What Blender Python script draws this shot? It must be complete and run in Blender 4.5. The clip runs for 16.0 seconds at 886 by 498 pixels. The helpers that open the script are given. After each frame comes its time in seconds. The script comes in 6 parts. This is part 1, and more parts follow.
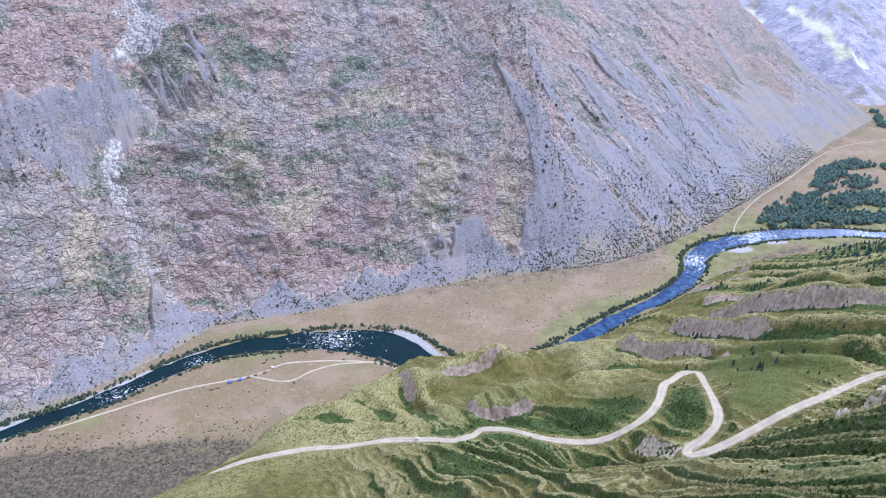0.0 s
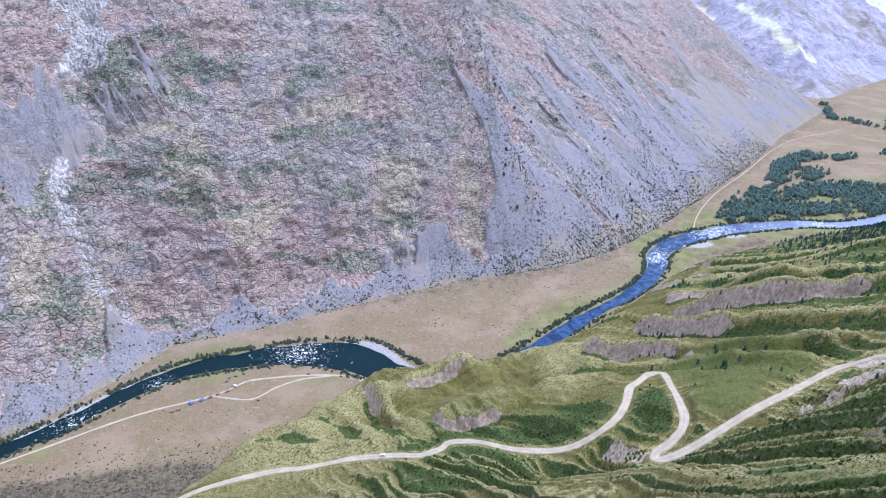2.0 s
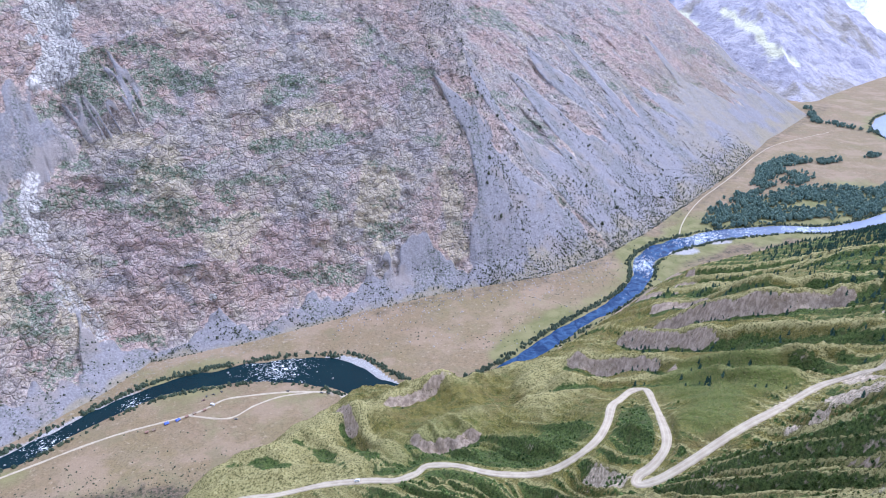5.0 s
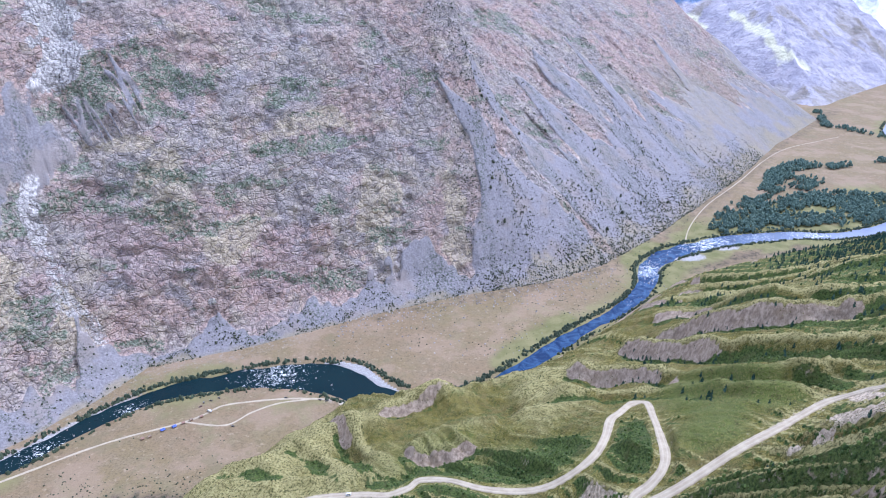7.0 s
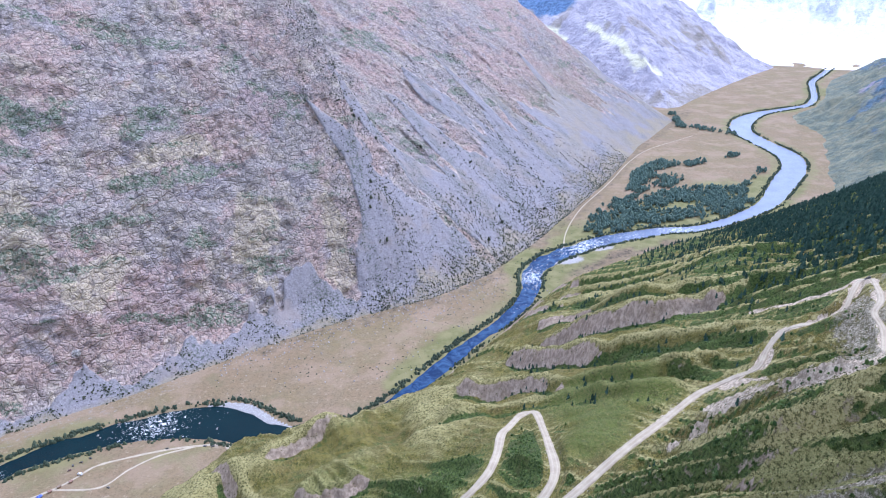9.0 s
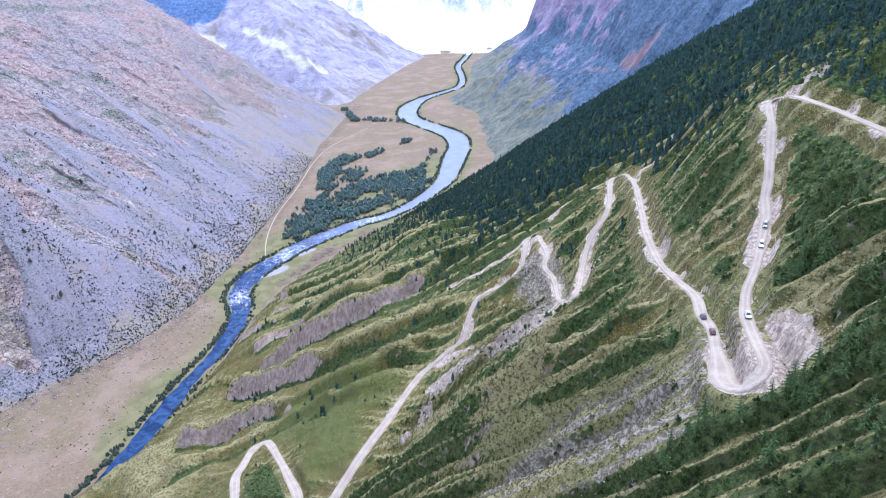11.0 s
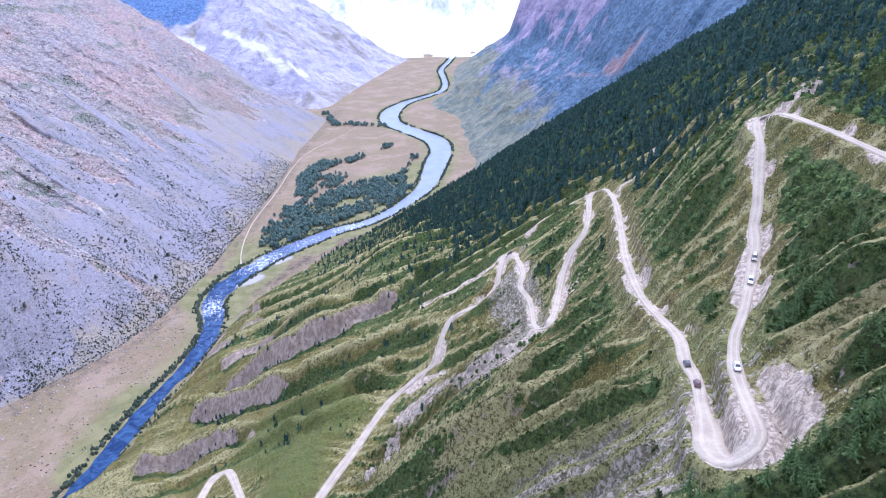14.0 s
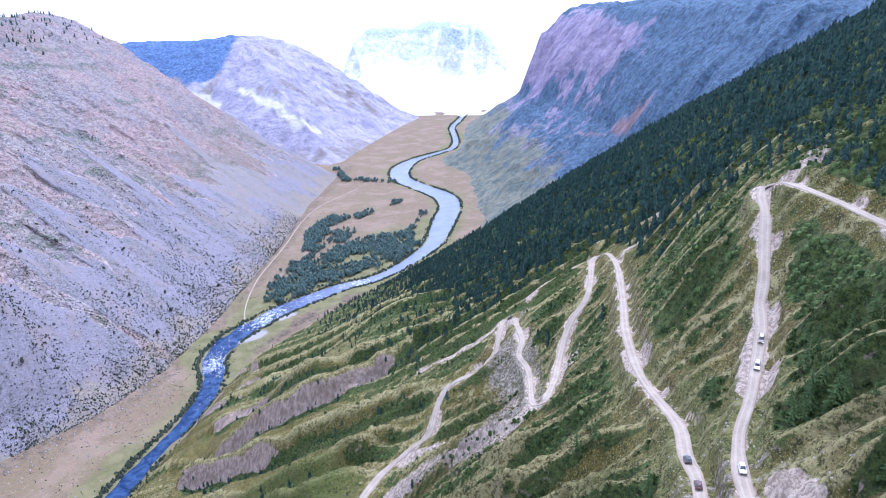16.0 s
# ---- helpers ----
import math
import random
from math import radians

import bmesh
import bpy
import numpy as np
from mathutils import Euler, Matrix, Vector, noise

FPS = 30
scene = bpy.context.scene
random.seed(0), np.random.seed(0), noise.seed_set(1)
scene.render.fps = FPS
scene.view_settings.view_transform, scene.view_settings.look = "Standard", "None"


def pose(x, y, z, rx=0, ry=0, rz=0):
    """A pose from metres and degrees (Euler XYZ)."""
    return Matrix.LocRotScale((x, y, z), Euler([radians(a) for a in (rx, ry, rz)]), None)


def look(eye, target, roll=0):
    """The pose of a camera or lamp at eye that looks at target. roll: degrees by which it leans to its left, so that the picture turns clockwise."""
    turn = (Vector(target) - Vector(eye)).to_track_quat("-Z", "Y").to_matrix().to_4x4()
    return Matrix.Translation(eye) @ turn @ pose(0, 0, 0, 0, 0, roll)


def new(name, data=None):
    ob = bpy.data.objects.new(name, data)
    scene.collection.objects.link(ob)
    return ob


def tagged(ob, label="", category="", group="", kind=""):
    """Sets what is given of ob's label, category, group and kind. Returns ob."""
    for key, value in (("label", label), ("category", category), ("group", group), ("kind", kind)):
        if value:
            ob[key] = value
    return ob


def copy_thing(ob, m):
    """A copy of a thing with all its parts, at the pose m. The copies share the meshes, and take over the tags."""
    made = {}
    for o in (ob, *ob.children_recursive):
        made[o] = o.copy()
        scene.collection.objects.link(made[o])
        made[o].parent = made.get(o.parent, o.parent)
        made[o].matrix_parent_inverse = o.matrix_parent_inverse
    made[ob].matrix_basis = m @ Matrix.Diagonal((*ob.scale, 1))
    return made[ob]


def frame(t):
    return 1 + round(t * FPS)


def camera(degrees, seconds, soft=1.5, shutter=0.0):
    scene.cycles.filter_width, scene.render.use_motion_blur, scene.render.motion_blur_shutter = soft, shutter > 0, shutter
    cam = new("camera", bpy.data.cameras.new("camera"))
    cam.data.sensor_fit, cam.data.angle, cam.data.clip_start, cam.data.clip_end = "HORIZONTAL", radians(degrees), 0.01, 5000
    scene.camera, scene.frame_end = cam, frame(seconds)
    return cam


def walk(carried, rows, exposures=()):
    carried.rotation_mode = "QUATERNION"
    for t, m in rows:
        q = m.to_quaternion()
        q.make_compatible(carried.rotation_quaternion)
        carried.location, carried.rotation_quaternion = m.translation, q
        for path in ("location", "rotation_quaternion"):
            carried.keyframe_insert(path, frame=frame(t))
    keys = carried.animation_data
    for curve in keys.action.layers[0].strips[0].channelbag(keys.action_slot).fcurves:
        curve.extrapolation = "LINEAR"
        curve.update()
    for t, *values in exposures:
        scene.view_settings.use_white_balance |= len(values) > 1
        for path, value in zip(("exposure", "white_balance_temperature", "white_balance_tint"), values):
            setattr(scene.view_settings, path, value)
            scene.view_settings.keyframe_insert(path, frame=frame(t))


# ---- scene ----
cam = camera(65.7, 16.0, 1.0)
PATH = [
    (0, (0.57, -1.507, 529.593), (0.615, 0.296, 528.73), 0.8),
    (0.5, (2.128, 1.211, 529.577), (2.195, 3.015, 528.716), 0.6),
    (1, (3.723, 3.938, 529.55), (3.814, 5.742, 528.691), 0.4),
    (1.5, (5.378, 6.681, 529.508), (5.496, 8.485, 528.651), 0.1),
    (2, (7.126, 9.411, 529.456), (7.267, 11.215, 528.603), -0.2),
    (2.5, (8.986, 12.108, 529.394), (9.142, 13.912, 528.546), -0.4),
    (3, (10.971, 14.838, 529.324), (11.139, 16.642, 528.477), -0.5),
    (3.5, (13.121, 17.615, 529.254), (13.294, 19.42, 528.409), -0.6),
    (4, (15.442, 20.463, 529.166), (15.616, 22.269, 528.324), -0.6),
    (6.5, (28.004, 35.076, 528.061), (28.157, 36.888, 527.23), -0.6),
    (7, (30.75, 37.932, 527.979), (30.897, 39.745, 527.149), -0.6),
    (7.5, (33.725, 40.708, 527.918), (33.868, 42.537, 527.122), -0.6),
    (8, (36.901, 43.409, 527.864), (37.037, 45.242, 527.074), -0.6),
    (8.5, (40.233, 46.097, 527.818), (40.404, 47.927, 527.03), -0.7),
    (9, (43.623, 48.841, 527.777), (44.087, 50.617, 526.985), -1.4),
    (9.5, (47.061, 51.638, 527.73), (47.953, 53.237, 526.923), -2.4),
    (10, (50.634, 54.37, 527.65), (51.706, 55.849, 526.835), -2.8),
    (12.5, (69.592, 67.184, 526.412), (70.824, 68.534, 525.598), -2.9),
    (13, (73.565, 69.418, 526.315), (74.8, 70.766, 525.503), -2.7),
    (13.5, (77.704, 71.368, 526.245), (78.938, 72.718, 525.434), -2.6),
    (14, (81.966, 73.088, 526.182), (83.197, 74.441, 525.373), -2.4),
    (14.5, (86.279, 74.613, 526.128), (87.505, 75.971, 525.32), -2.4),
    (15, (90.577, 75.969, 526.081), (91.802, 77.336, 525.288), -2.3),
    (15.5, (94.838, 77.175, 526.043), (96.079, 78.568, 525.321), -2.1),
    (16, (99.058, 78.346, 526.022), (100.309, 79.761, 525.361), -2.0),
]
TINT = 18
walk(cam, [(t, look(eye, target, roll)) for t, eye, target, roll in PATH], [(0, 0.51, 5150, TINT), (8.5, 0.51, 5150, TINT), (10, 0.53, 5080, TINT + 2), (12.5, 0.66, 5000, TINT + 8), (14.5, 0.66, 5000, TINT + 8), (16, 0.56, 5000, TINT + 8)])

# ---- light: bright broken cloud, a soft sun from the left ----
SUN_TURN, SUN_HIGH = 72.0, 54.0
world = bpy.data.worlds.new("sky")
scene.world = world
world.use_nodes = True
wn, wl = world.node_tree.nodes, world.node_tree.links
sky = wn.new("ShaderNodeTexSky")
sky.sky_type = "NISHITA"
sky.sun_disc = False
sky.sun_elevation = radians(SUN_HIGH)
sky.sun_rotation = radians(SUN_TURN)
sky.air_density, sky.dust_density, sky.ozone_density = 1.0, 1.5, 1.0
dim = wn.new("ShaderNodeMix")
dim.data_type, dim.blend_type = "RGBA", "MULTIPLY"
dim.inputs[0].default_value = 1.0
dim.inputs[7].default_value = (0.13, 0.13, 0.13, 1)
wl.new(sky.outputs[0], dim.inputs[6])
cloud = wn.new("ShaderNodeTexNoise")
cloud.inputs["Scale"].default_value, cloud.inputs["Detail"].default_value = 2.2, 5
wl.new(wn.new("ShaderNodeTexCoord").outputs["Generated"], cloud.inputs["Vector"])
cover = wn.new("ShaderNodeMapRange")
for k, v in (("From Min", 0.3), ("From Max", 0.6), ("To Min", 0.6), ("To Max", 0.95)):
    cover.inputs[k].default_value = v
wl.new(cloud.outputs["Fac"], cover.inputs["Value"])
both = wn.new("ShaderNodeMix")
both.data_type = "RGBA"
wl.new(cover.outputs[0], both.inputs[0])
wl.new(dim.outputs[2], both.inputs[6])
both.inputs[7].default_value = (0.90, 0.95, 1.06, 1)
wl.new(both.outputs[2], wn["Background"].inputs[0])
wn["Background"].inputs[1].default_value = 1.2
lamp = bpy.data.lights.new("sun", "SUN")
lamp.energy, lamp.angle, lamp.color = 2.1, radians(6), (1.0, 0.96, 0.9)
a, e = radians(SUN_TURN), radians(SUN_HIGH)
new("sun", lamp).matrix_world = look((0, 0, 900), Vector((0, 0, 900)) - Vector((math.sin(a) * math.cos(e), math.cos(a) * math.cos(e), math.sin(e))))


# ---- land forms ----
def lattice(ix, iy, iz):
    """A random number from 0 to 1 for each whole-number place."""
    h = (ix.astype(np.int64) * 374761393 + iy.astype(np.int64) * 668265263 + iz.astype(np.int64) * 2147483647) & 0xFFFFFFFF
    h = ((h ^ (h >> 13)) * 1274126177) & 0xFFFFFFFF
    h = ((h ^ (h >> 16)) * 2246822519) & 0xFFFFFFFF
    return ((h ^ (h >> 15)) & 0xFFFF) / 65535.0


def grain(x, y, z=None, seed=0):
    """Smooth noise from -1 to 1, one unit to a cell."""
    x, y = np.asarray(x, float), np.asarray(y, float)
    ix, iy = np.floor(x), np.floor(y)
    fx, fy = x - ix, y - iy
    fx, fy = fx * fx * fx * (fx * (fx * 6 - 15) + 10), fy * fy * fy * (fy * (fy * 6 - 15) + 10)
    if z is None:
        iz, fz = np.zeros_like(ix) + seed * 17, None
    else:
        z = np.asarray(z, float)
        iz = np.floor(z)
        fz = z - iz
        fz = fz * fz * (3 - 2 * fz)
        iz = iz + seed * 1017

    def layer(k):
        a0, b0 = lattice(ix, iy, iz + k), lattice(ix + 1, iy, iz + k)
        c0, d0 = lattice(ix, iy + 1, iz + k), lattice(ix + 1, iy + 1, iz + k)
        return (a0 + (b0 - a0) * fx) * (1 - fy) + (c0 + (d0 - c0) * fx) * fy

    v = layer(0) if fz is None else layer(0) * (1 - fz) + layer(1) * fz
    return v * 2 - 1


def fractal(x, y, z=None, octaves=4, gain=0.5, seed=0):
    total, amp, size = 0.0, 1.0, 0.0
    for k in range(octaves):
        f = 2.03 ** k
        total = total + amp * grain(x * f + 13.7 * k, y * f + 5.1 * k, None if z is None else z * f, seed + k)
        size += amp
        amp *= gain
    return total / size * 1.6


def ridged(x, y, z=None, octaves=4, seed=0):
    total, amp, size = 0.0, 1.0, 0.0
    for k in range(octaves):
        f = 2.1 ** k
        total = total + amp * (1 - np.abs(grain(x * f + 7.7 * k, y * f + 3.3 * k, None if z is None else z * f, seed + k)) * 2)
        size += amp
        amp *= 0.5
    return total / size


def step(lo, hi, v):
    t = np.clip((np.asarray(v, float) - lo) / (hi - lo), 0, 1)
    return t * t * (3 - 2 * t)


def smin(a, b, k):
    h = np.clip(0.5 + 0.5 * (b - a) / k, 0, 1)
    return b + (a - b) * h - k * h * (1 - h)


def smax(a, b, k):
    return -smin(-a, -b, k)


def near_line(x, y, line):
    """Distance from the points to a line, its side (positive to the left of its way), and how far along the nearest place lies."""
    best = np.full(np.shape(x), 1e9)
    side = np.ones(np.shape(x))
    along = np.zeros(np.shape(x))
    run = 0.0
    for (x0, y0), (x1, y1) in zip(line[:-1], line[1:]):
        dx, dy = x1 - x0, y1 - y0
        n = math.hypot(dx, dy)
        t = np.clip(((x - x0) * dx + (y - y0) * dy) / (n * n), 0, 1)
        d = np.hypot(x - x0 - t * dx, y - y0 - t * dy)
        hit = d < best
        best = np.where(hit, d, best)
        side = np.where(hit, np.sign(dx * (y - y0) - dy * (x - x0)), side)
        along = np.where(hit, run + t * n, along)
        run += n
    return best, side, along


def smooth_line(line, per=8):
    """A rounded line through the given places (Catmull-Rom)."""
    p = np.array([2 * np.array(line[0]) - np.array(line[1]), *line, 2 * np.array(line[-1]) - np.array(line[-2])], float)
    out = []
    for k in range(1, len(p) - 2):
        for j in range(per):
            t = j / per
            out.append(0.5 * (2 * p[k] + (p[k + 1] - p[k - 1]) * t + (2 * p[k - 1] - 5 * p[k] + 4 * p[k + 1] - p[k + 2]) * t * t
                              + (3 * p[k] - p[k - 1] - 3 * p[k + 1] + p[k + 2]) * t ** 3))
    out.append(p[-2])
    return np.array(out)


CENTRE = (50.0, 40.0)

# the river: places along its middle and its width
RIVER = smooth_line([(-700, 370, 30), (-560, 535, 28), (-482, 616, 26), (-434, 648, 26), (-384, 688, 31), (-333, 739, 31), (-273, 784, 35), (-200, 804, 42), (-149, 811, 50),
                     (-93, 808, 64), (-47, 792, 66), (8, 747, 48), (62, 722, 46), (115, 737, 40), (172, 775, 33), (205, 804, 30), (257, 848, 29),
                     (305, 885, 28), (362, 927, 27), (415, 972, 28), (452, 1025, 34), (475, 1078, 40), (534, 1128, 44), (600, 1154, 42), (670, 1174, 44),
                     (790, 1184, 38), (875, 1172, 30), (975, 1194, 32), (1105, 1252, 44), (1248, 1370, 60), (1352, 1460, 60), (1415, 1560, 66),
                     (1440, 1680, 62), (1472, 1825, 62), (1565, 1945, 66), (1690, 2022, 46), (1820, 2050, 36), (1935, 2080, 28), (2053, 2183, 25),
                     (2176, 2330, 25), (2270, 2440, 26), (2420, 2560, 26), (2700, 2760, 26), (3100, 2900, 26)])


def river_edge(x, y):
    """Distance from the water's edge, negative in the water."""
    best = np.full(np.shape(x), 1e9)
    for (x0, y0, w0), (x1, y1, w1) in zip(RIVER[:-1:2], RIVER[2::2]):
        dx, dy = x1 - x0, y1 - y0
        t = np.clip(((x - x0) * dx + (y - y0) * dy) / (dx * dx + dy * dy), 0, 1)
        d = np.hypot(x - x0 - t * dx, y - y0 - t * dy) - 0.5 * (w0 + (w1 - w0) * t)
        best = np.minimum(best, d)
    return best


def ground_height(x, y, edge=None):
    edge = river_edge(x, y) if edge is None else edge
    wob = edge + 3.0 * fractal(x / 30, y / 30, octaves=2, seed=5)
    z = 0.7 * fractal(x / 90, y / 90, octaves=4, seed=2) + 0.5
    z = z * step(0, 25, edge) - 3.2 * (1 - step(-10, 2.5, wob)) + 0.6 * step(1, 9, wob)
    return z


# the stony mountain across the river: the line of its foot, and its rise
WEST_FOOT = [(-1150, 60), (-700, 430), (-463, 655), (-393, 717), (-345, 780), (-304, 845), (-190, 878), (-94, 917), (-8, 956), (133, 1004), (282, 1034), (401, 1093),
             (519, 1189), (670, 1334), (843, 1504), (1089, 1776), (1342, 2009), (1480, 2140)]


WEST_TURN = [math.degrees(math.atan2(fx - CENTRE[0], fy - CENTRE[1])) for fx, fy in WEST_FOOT]
WEST_RUN = np.concatenate([[0], np.cumsum([math.hypot(p1[0] - p0[0], p1[1] - p0[1]) for p0, p1 in zip(WEST_FOOT[:-1], WEST_FOOT[1:])])])


def behind(x, y, x0, y0, ux, uy):
    """How far a place lies beyond a line (x0, y0) that goes the way (ux, uy), to its right."""
    return (x - x0) * uy - (y - y0) * ux


# where the bare rock begins above the stone aprons: how far along the foot, and how high
ROCK_FOOT = ([0, 913, 962, 996, 1052, 1068, 1080, 1099, 1125, 1169, 1216, 1242, 1259, 1275, 1297, 1349, 1377, 1396, 1431, 1469, 1480, 1525, 1544, 1590, 1617, 1651, 1700],
             [10, 8, 29, 23, 18, 24, 89, 45, 20, 8, 12, 20, 46, 22, 13, 16, 22, 24, 16, 22, 37, 51, 73, 71, 30, 21, 40])


def west_height(x, y):
    d, side, s = near_line(x, y, WEST_FOOT)
    d = d * side
    # along the bowed wall distances go by the bearing, along the straight slopes by the foot
    w = step(1500, 1750, s)
    s = s * w + np.interp(np.degrees(np.arctan2(x - CENTRE[0], y - CENTRE[1])), WEST_TURN, WEST_RUN) * (1 - w)
    # buttresses of the rock wall, ribs and chutes of the stone slopes
    bent = s + 25 * grain(d / 60, s / 400, seed=3) - 0.05 * d
    cliff = 1 - step(-22, 22, s + 8 * grain(d / 25, s / 200, seed=4) - np.interp(d, [0, 41, 70, 125, 180, 226, 257, 420], [1668, 1660, 1654, 1640, 1638, 1634, 1622, 1600]))
    wall = 1 - step(1500, 2040, bent)
    butt = 22 * fractal(s / 140, d / 300, octaves=3, seed=11) + 8 * ridged(s / 60, d / 110, octaves=3, seed=12)
    butt = butt * (1 - 0.85 * step(1430, 1600, s))
    gully = np.exp(-(near_line(s, d, [(1145, 420), (1147, 300), (1127, 253), (1066, 166), (1070, 130), (1080, 85), (1110, 45)])[0] / 16) ** 2)
    ledge = np.exp(-(near_line(s, d, [(960, 190), (1060, 205), (1150, 240), (1230, 225)])[0] / 40) ** 2)
    dc = d + (butt - 9 * gully - 10 * ledge) * step(15, 90, d)
    rock = 0.62 * np.minimum(dc, 42) + 1.5 * np.clip(dc - 42, 0, None)
    ribs = (13 * ridged(s / 170 + 0.25 * d / 150, d / 500, octaves=4, seed=21) + 5 * fractal(s / 50, d / 120, octaves=3, seed=22)) * step(150, 420, d)
    stones = 0.60 * d + 0.14 * np.clip(d - 240, 0, None) + ribs
    z = rock * wall + stones * (1 - wall)
    top = 512 + 0.05 * (d - 300) + 22 * fractal(s / 260, d / 260, octaves=3, seed=31)
    z = smin(z, top, 70)
    over = behind(x, y, 1375, 2020, -0.75, 0.66) + 14 * fractal(d / 80, s / 80, octaves=3, seed=33)
    z = z - 1.1 * np.clip(over + 15, 0, None)
    return np.where(d < -25, -12.0, np.maximum(z, -12)), d, s, cliff


HILL_FOOT = [(-900, 200), (-330, 430), (-210, 545), (-130, 625), (-60, 698), (0, 712), (60, 690), (110, 705), (190, 760), (276, 828), (388, 925), (448, 956), (510, 980), (590, 1006), (660, 1038), (740, 1070),
             (898, 1106), (1098, 1165), (1400, 1300)]

# hollows (minus) and swells of the hillside: their lines, depth and half width
GULLY = [(345, 290), (303, 350), (274, 335), (229, 295), (153, 305), (110, 335)]
SWELLS = [(GULLY, -23, 36), ([(330, 515), (362, 552), (430, 535)], 28, 48), ([(10, 515), (60, 505)], 14, 45), ([(82, 548), (112, 576), (142, 578)], 11, 30), ([(225, 640), (260, 625)], -18, 30),
          ([(343, 177), (420, 215)], 28, 40), ([(210, 400), (217, 450)], -8, 30)]


def slope_height(x, y):
    """The near hillside without its small ridges."""
    u, v = np.clip(x / 100, -3, 11.5), np.clip(y / 100, -1, 12)
    z = (454.7 + 38.04 * u - 102.6 * v + 1.735 * u * u - 1.288 * u * v + 9.002 * v * v
         - 0.315 * u ** 3 + 0.5948 * u * u * v - 0.7932 * u * v * v - 0.1661 * v ** 3)
    z = z + 0.25 * np.clip(x + 300, None, 0)
    for line, rise, half in SWELLS:
        z = z + rise * np.exp(-(near_line(x, y, line)[0] / half) ** 2)
    z = smin(z, 590, 60)
    # the foot: the hillside ends in a steep bank above the river
    foot = near_line(x, y, HILL_FOOT)
    z = smin(z, np.where(foot[1] < 0, foot[0], -foot[0]) * 1.15, 26)
    # beyond the spur it falls away
    over = -behind(x, y, 950, 1130, 0.16, -0.987)
    return z - 0.9 * np.clip(over + 10 + 12 * fractal(y / 60, x / 200, octaves=2, seed=44), 0, None)


ROAD = smooth_line([(262, 96), (304, 123), (323, 143), (335, 163), (344, 175), (346, 181), (338, 178), (330, 173), (320, 168), (306, 161), (298, 158), (290, 153.5), (276, 148),
                    (260, 142), (246, 138), (232, 131), (217, 121), (207, 114.5), (201, 117), (205, 123), (213, 128), (222, 134), (233, 141), (243, 149.5), (258, 160),
                    (275, 178), (292, 195), (320, 218), (352, 240), (382, 261), (420, 290), (445, 313), (450, 322), (444, 324), (415, 304), (397, 294), (380, 293),
                    (357, 281), (330, 262), (308, 247), (299, 243), (301, 250), (325, 272), (358, 302), (367, 318), (378, 325), (393, 343), (404, 357), (402, 363),
                    (391, 356), (372, 345), (357, 353), (347, 360), (335, 357), (323, 350), (312, 357), (300, 360), (284, 357), (244, 337), (204, 320), (170, 309),
                    (157, 311), (159, 318), (170, 323), (182, 335), (191, 362), (205, 405), (215, 440), (213, 450), (205, 449), (192, 435), (180, 420), (166, 390),
                    (152, 369), (133, 360), (111, 361), (82, 372), (61, 392), (43, 402), (34, 396), (20, 394), (0, 404), (-31, 412), (-65, 411), (-91, 413),
                    (-132, 405), (-179, 394), (-260, 385)], per=4)
ROAD_HEIGHT = slope_height(ROAD[:, 0], ROAD[:, 1])
for _ in range(6):
    ROAD_HEIGHT[1:-1] = 0.25 * ROAD_HEIGHT[:-2] + 0.5 * ROAD_HEIGHT[1:-1] + 0.25 * ROAD_HEIGHT[2:]

# a short cutting where the road passes behind a fold of the slope
ROAD_HEIGHT -= 5.0 * np.exp(-(near_line(ROAD[:, 0], ROAD[:, 1], [(362, 351), (372, 346), (382, 350)])[0] / 7) ** 2)


def near_road(x, y):
    """Distance from the road's middle, the road's height there, and the share of the road that lies behind."""
    best = np.full(np.shape(x), 1e9)
    high, share, weight, total = (np.zeros(np.shape(x)) for _ in range(4))
    for k in range(len(ROAD) - 1):
        (x0, y0), (x1, y1) = ROAD[k], ROAD[k + 1]
        dx, dy = x1 - x0, y1 - y0
        t = np.clip(((x - x0) * dx + (y - y0) * dy) / (dx * dx + dy * dy), 0, 1)
        d = np.hypot(x - x0 - t * dx, y - y0 - t * dy)
        hit = d < best
        best = np.where(hit, d, best)
        high = np.where(hit, ROAD_HEIGHT[k] + (ROAD_HEIGHT[k + 1] - ROAD_HEIGHT[k]) * t, high)
        share = np.where(hit, (k + t) / len(ROAD), share)
        w = np.exp(-np.minimum((d / 1.8) ** 2, 60))
        weight, total = weight + w, total + w * (ROAD_HEIGHT[k] + (ROAD_HEIGHT[k + 1] - ROAD_HEIGHT[k]) * t)
    return best, np.where(weight > 1e-9, total / np.maximum(weight, 1e-12), high), share


# fall lines of the hillside: a number that stays the same on the way down, in metres across the slope at mid height
FALL_STEP = 10.0
FALL_X, FALL_Y = np.arange(-420, 1300, FALL_STEP), np.arange(-120, 1200, FALL_STEP)
gx, gy = np.meshgrid(FALL_X, FALL_Y)


def plain_height(x, y):
    u, v = np.clip(x / 100, -3, 11.5), np.clip(y / 100, -1, 12)
    return (454.7 + 38.04 * u - 102.6 * v + 1.735 * u * u - 1.288 * u * v + 9.002 * v * v
            - 0.315 * u ** 3 + 0.5948 * u * u * v - 0.7932 * u * v * v - 0.1661 * v ** 3)


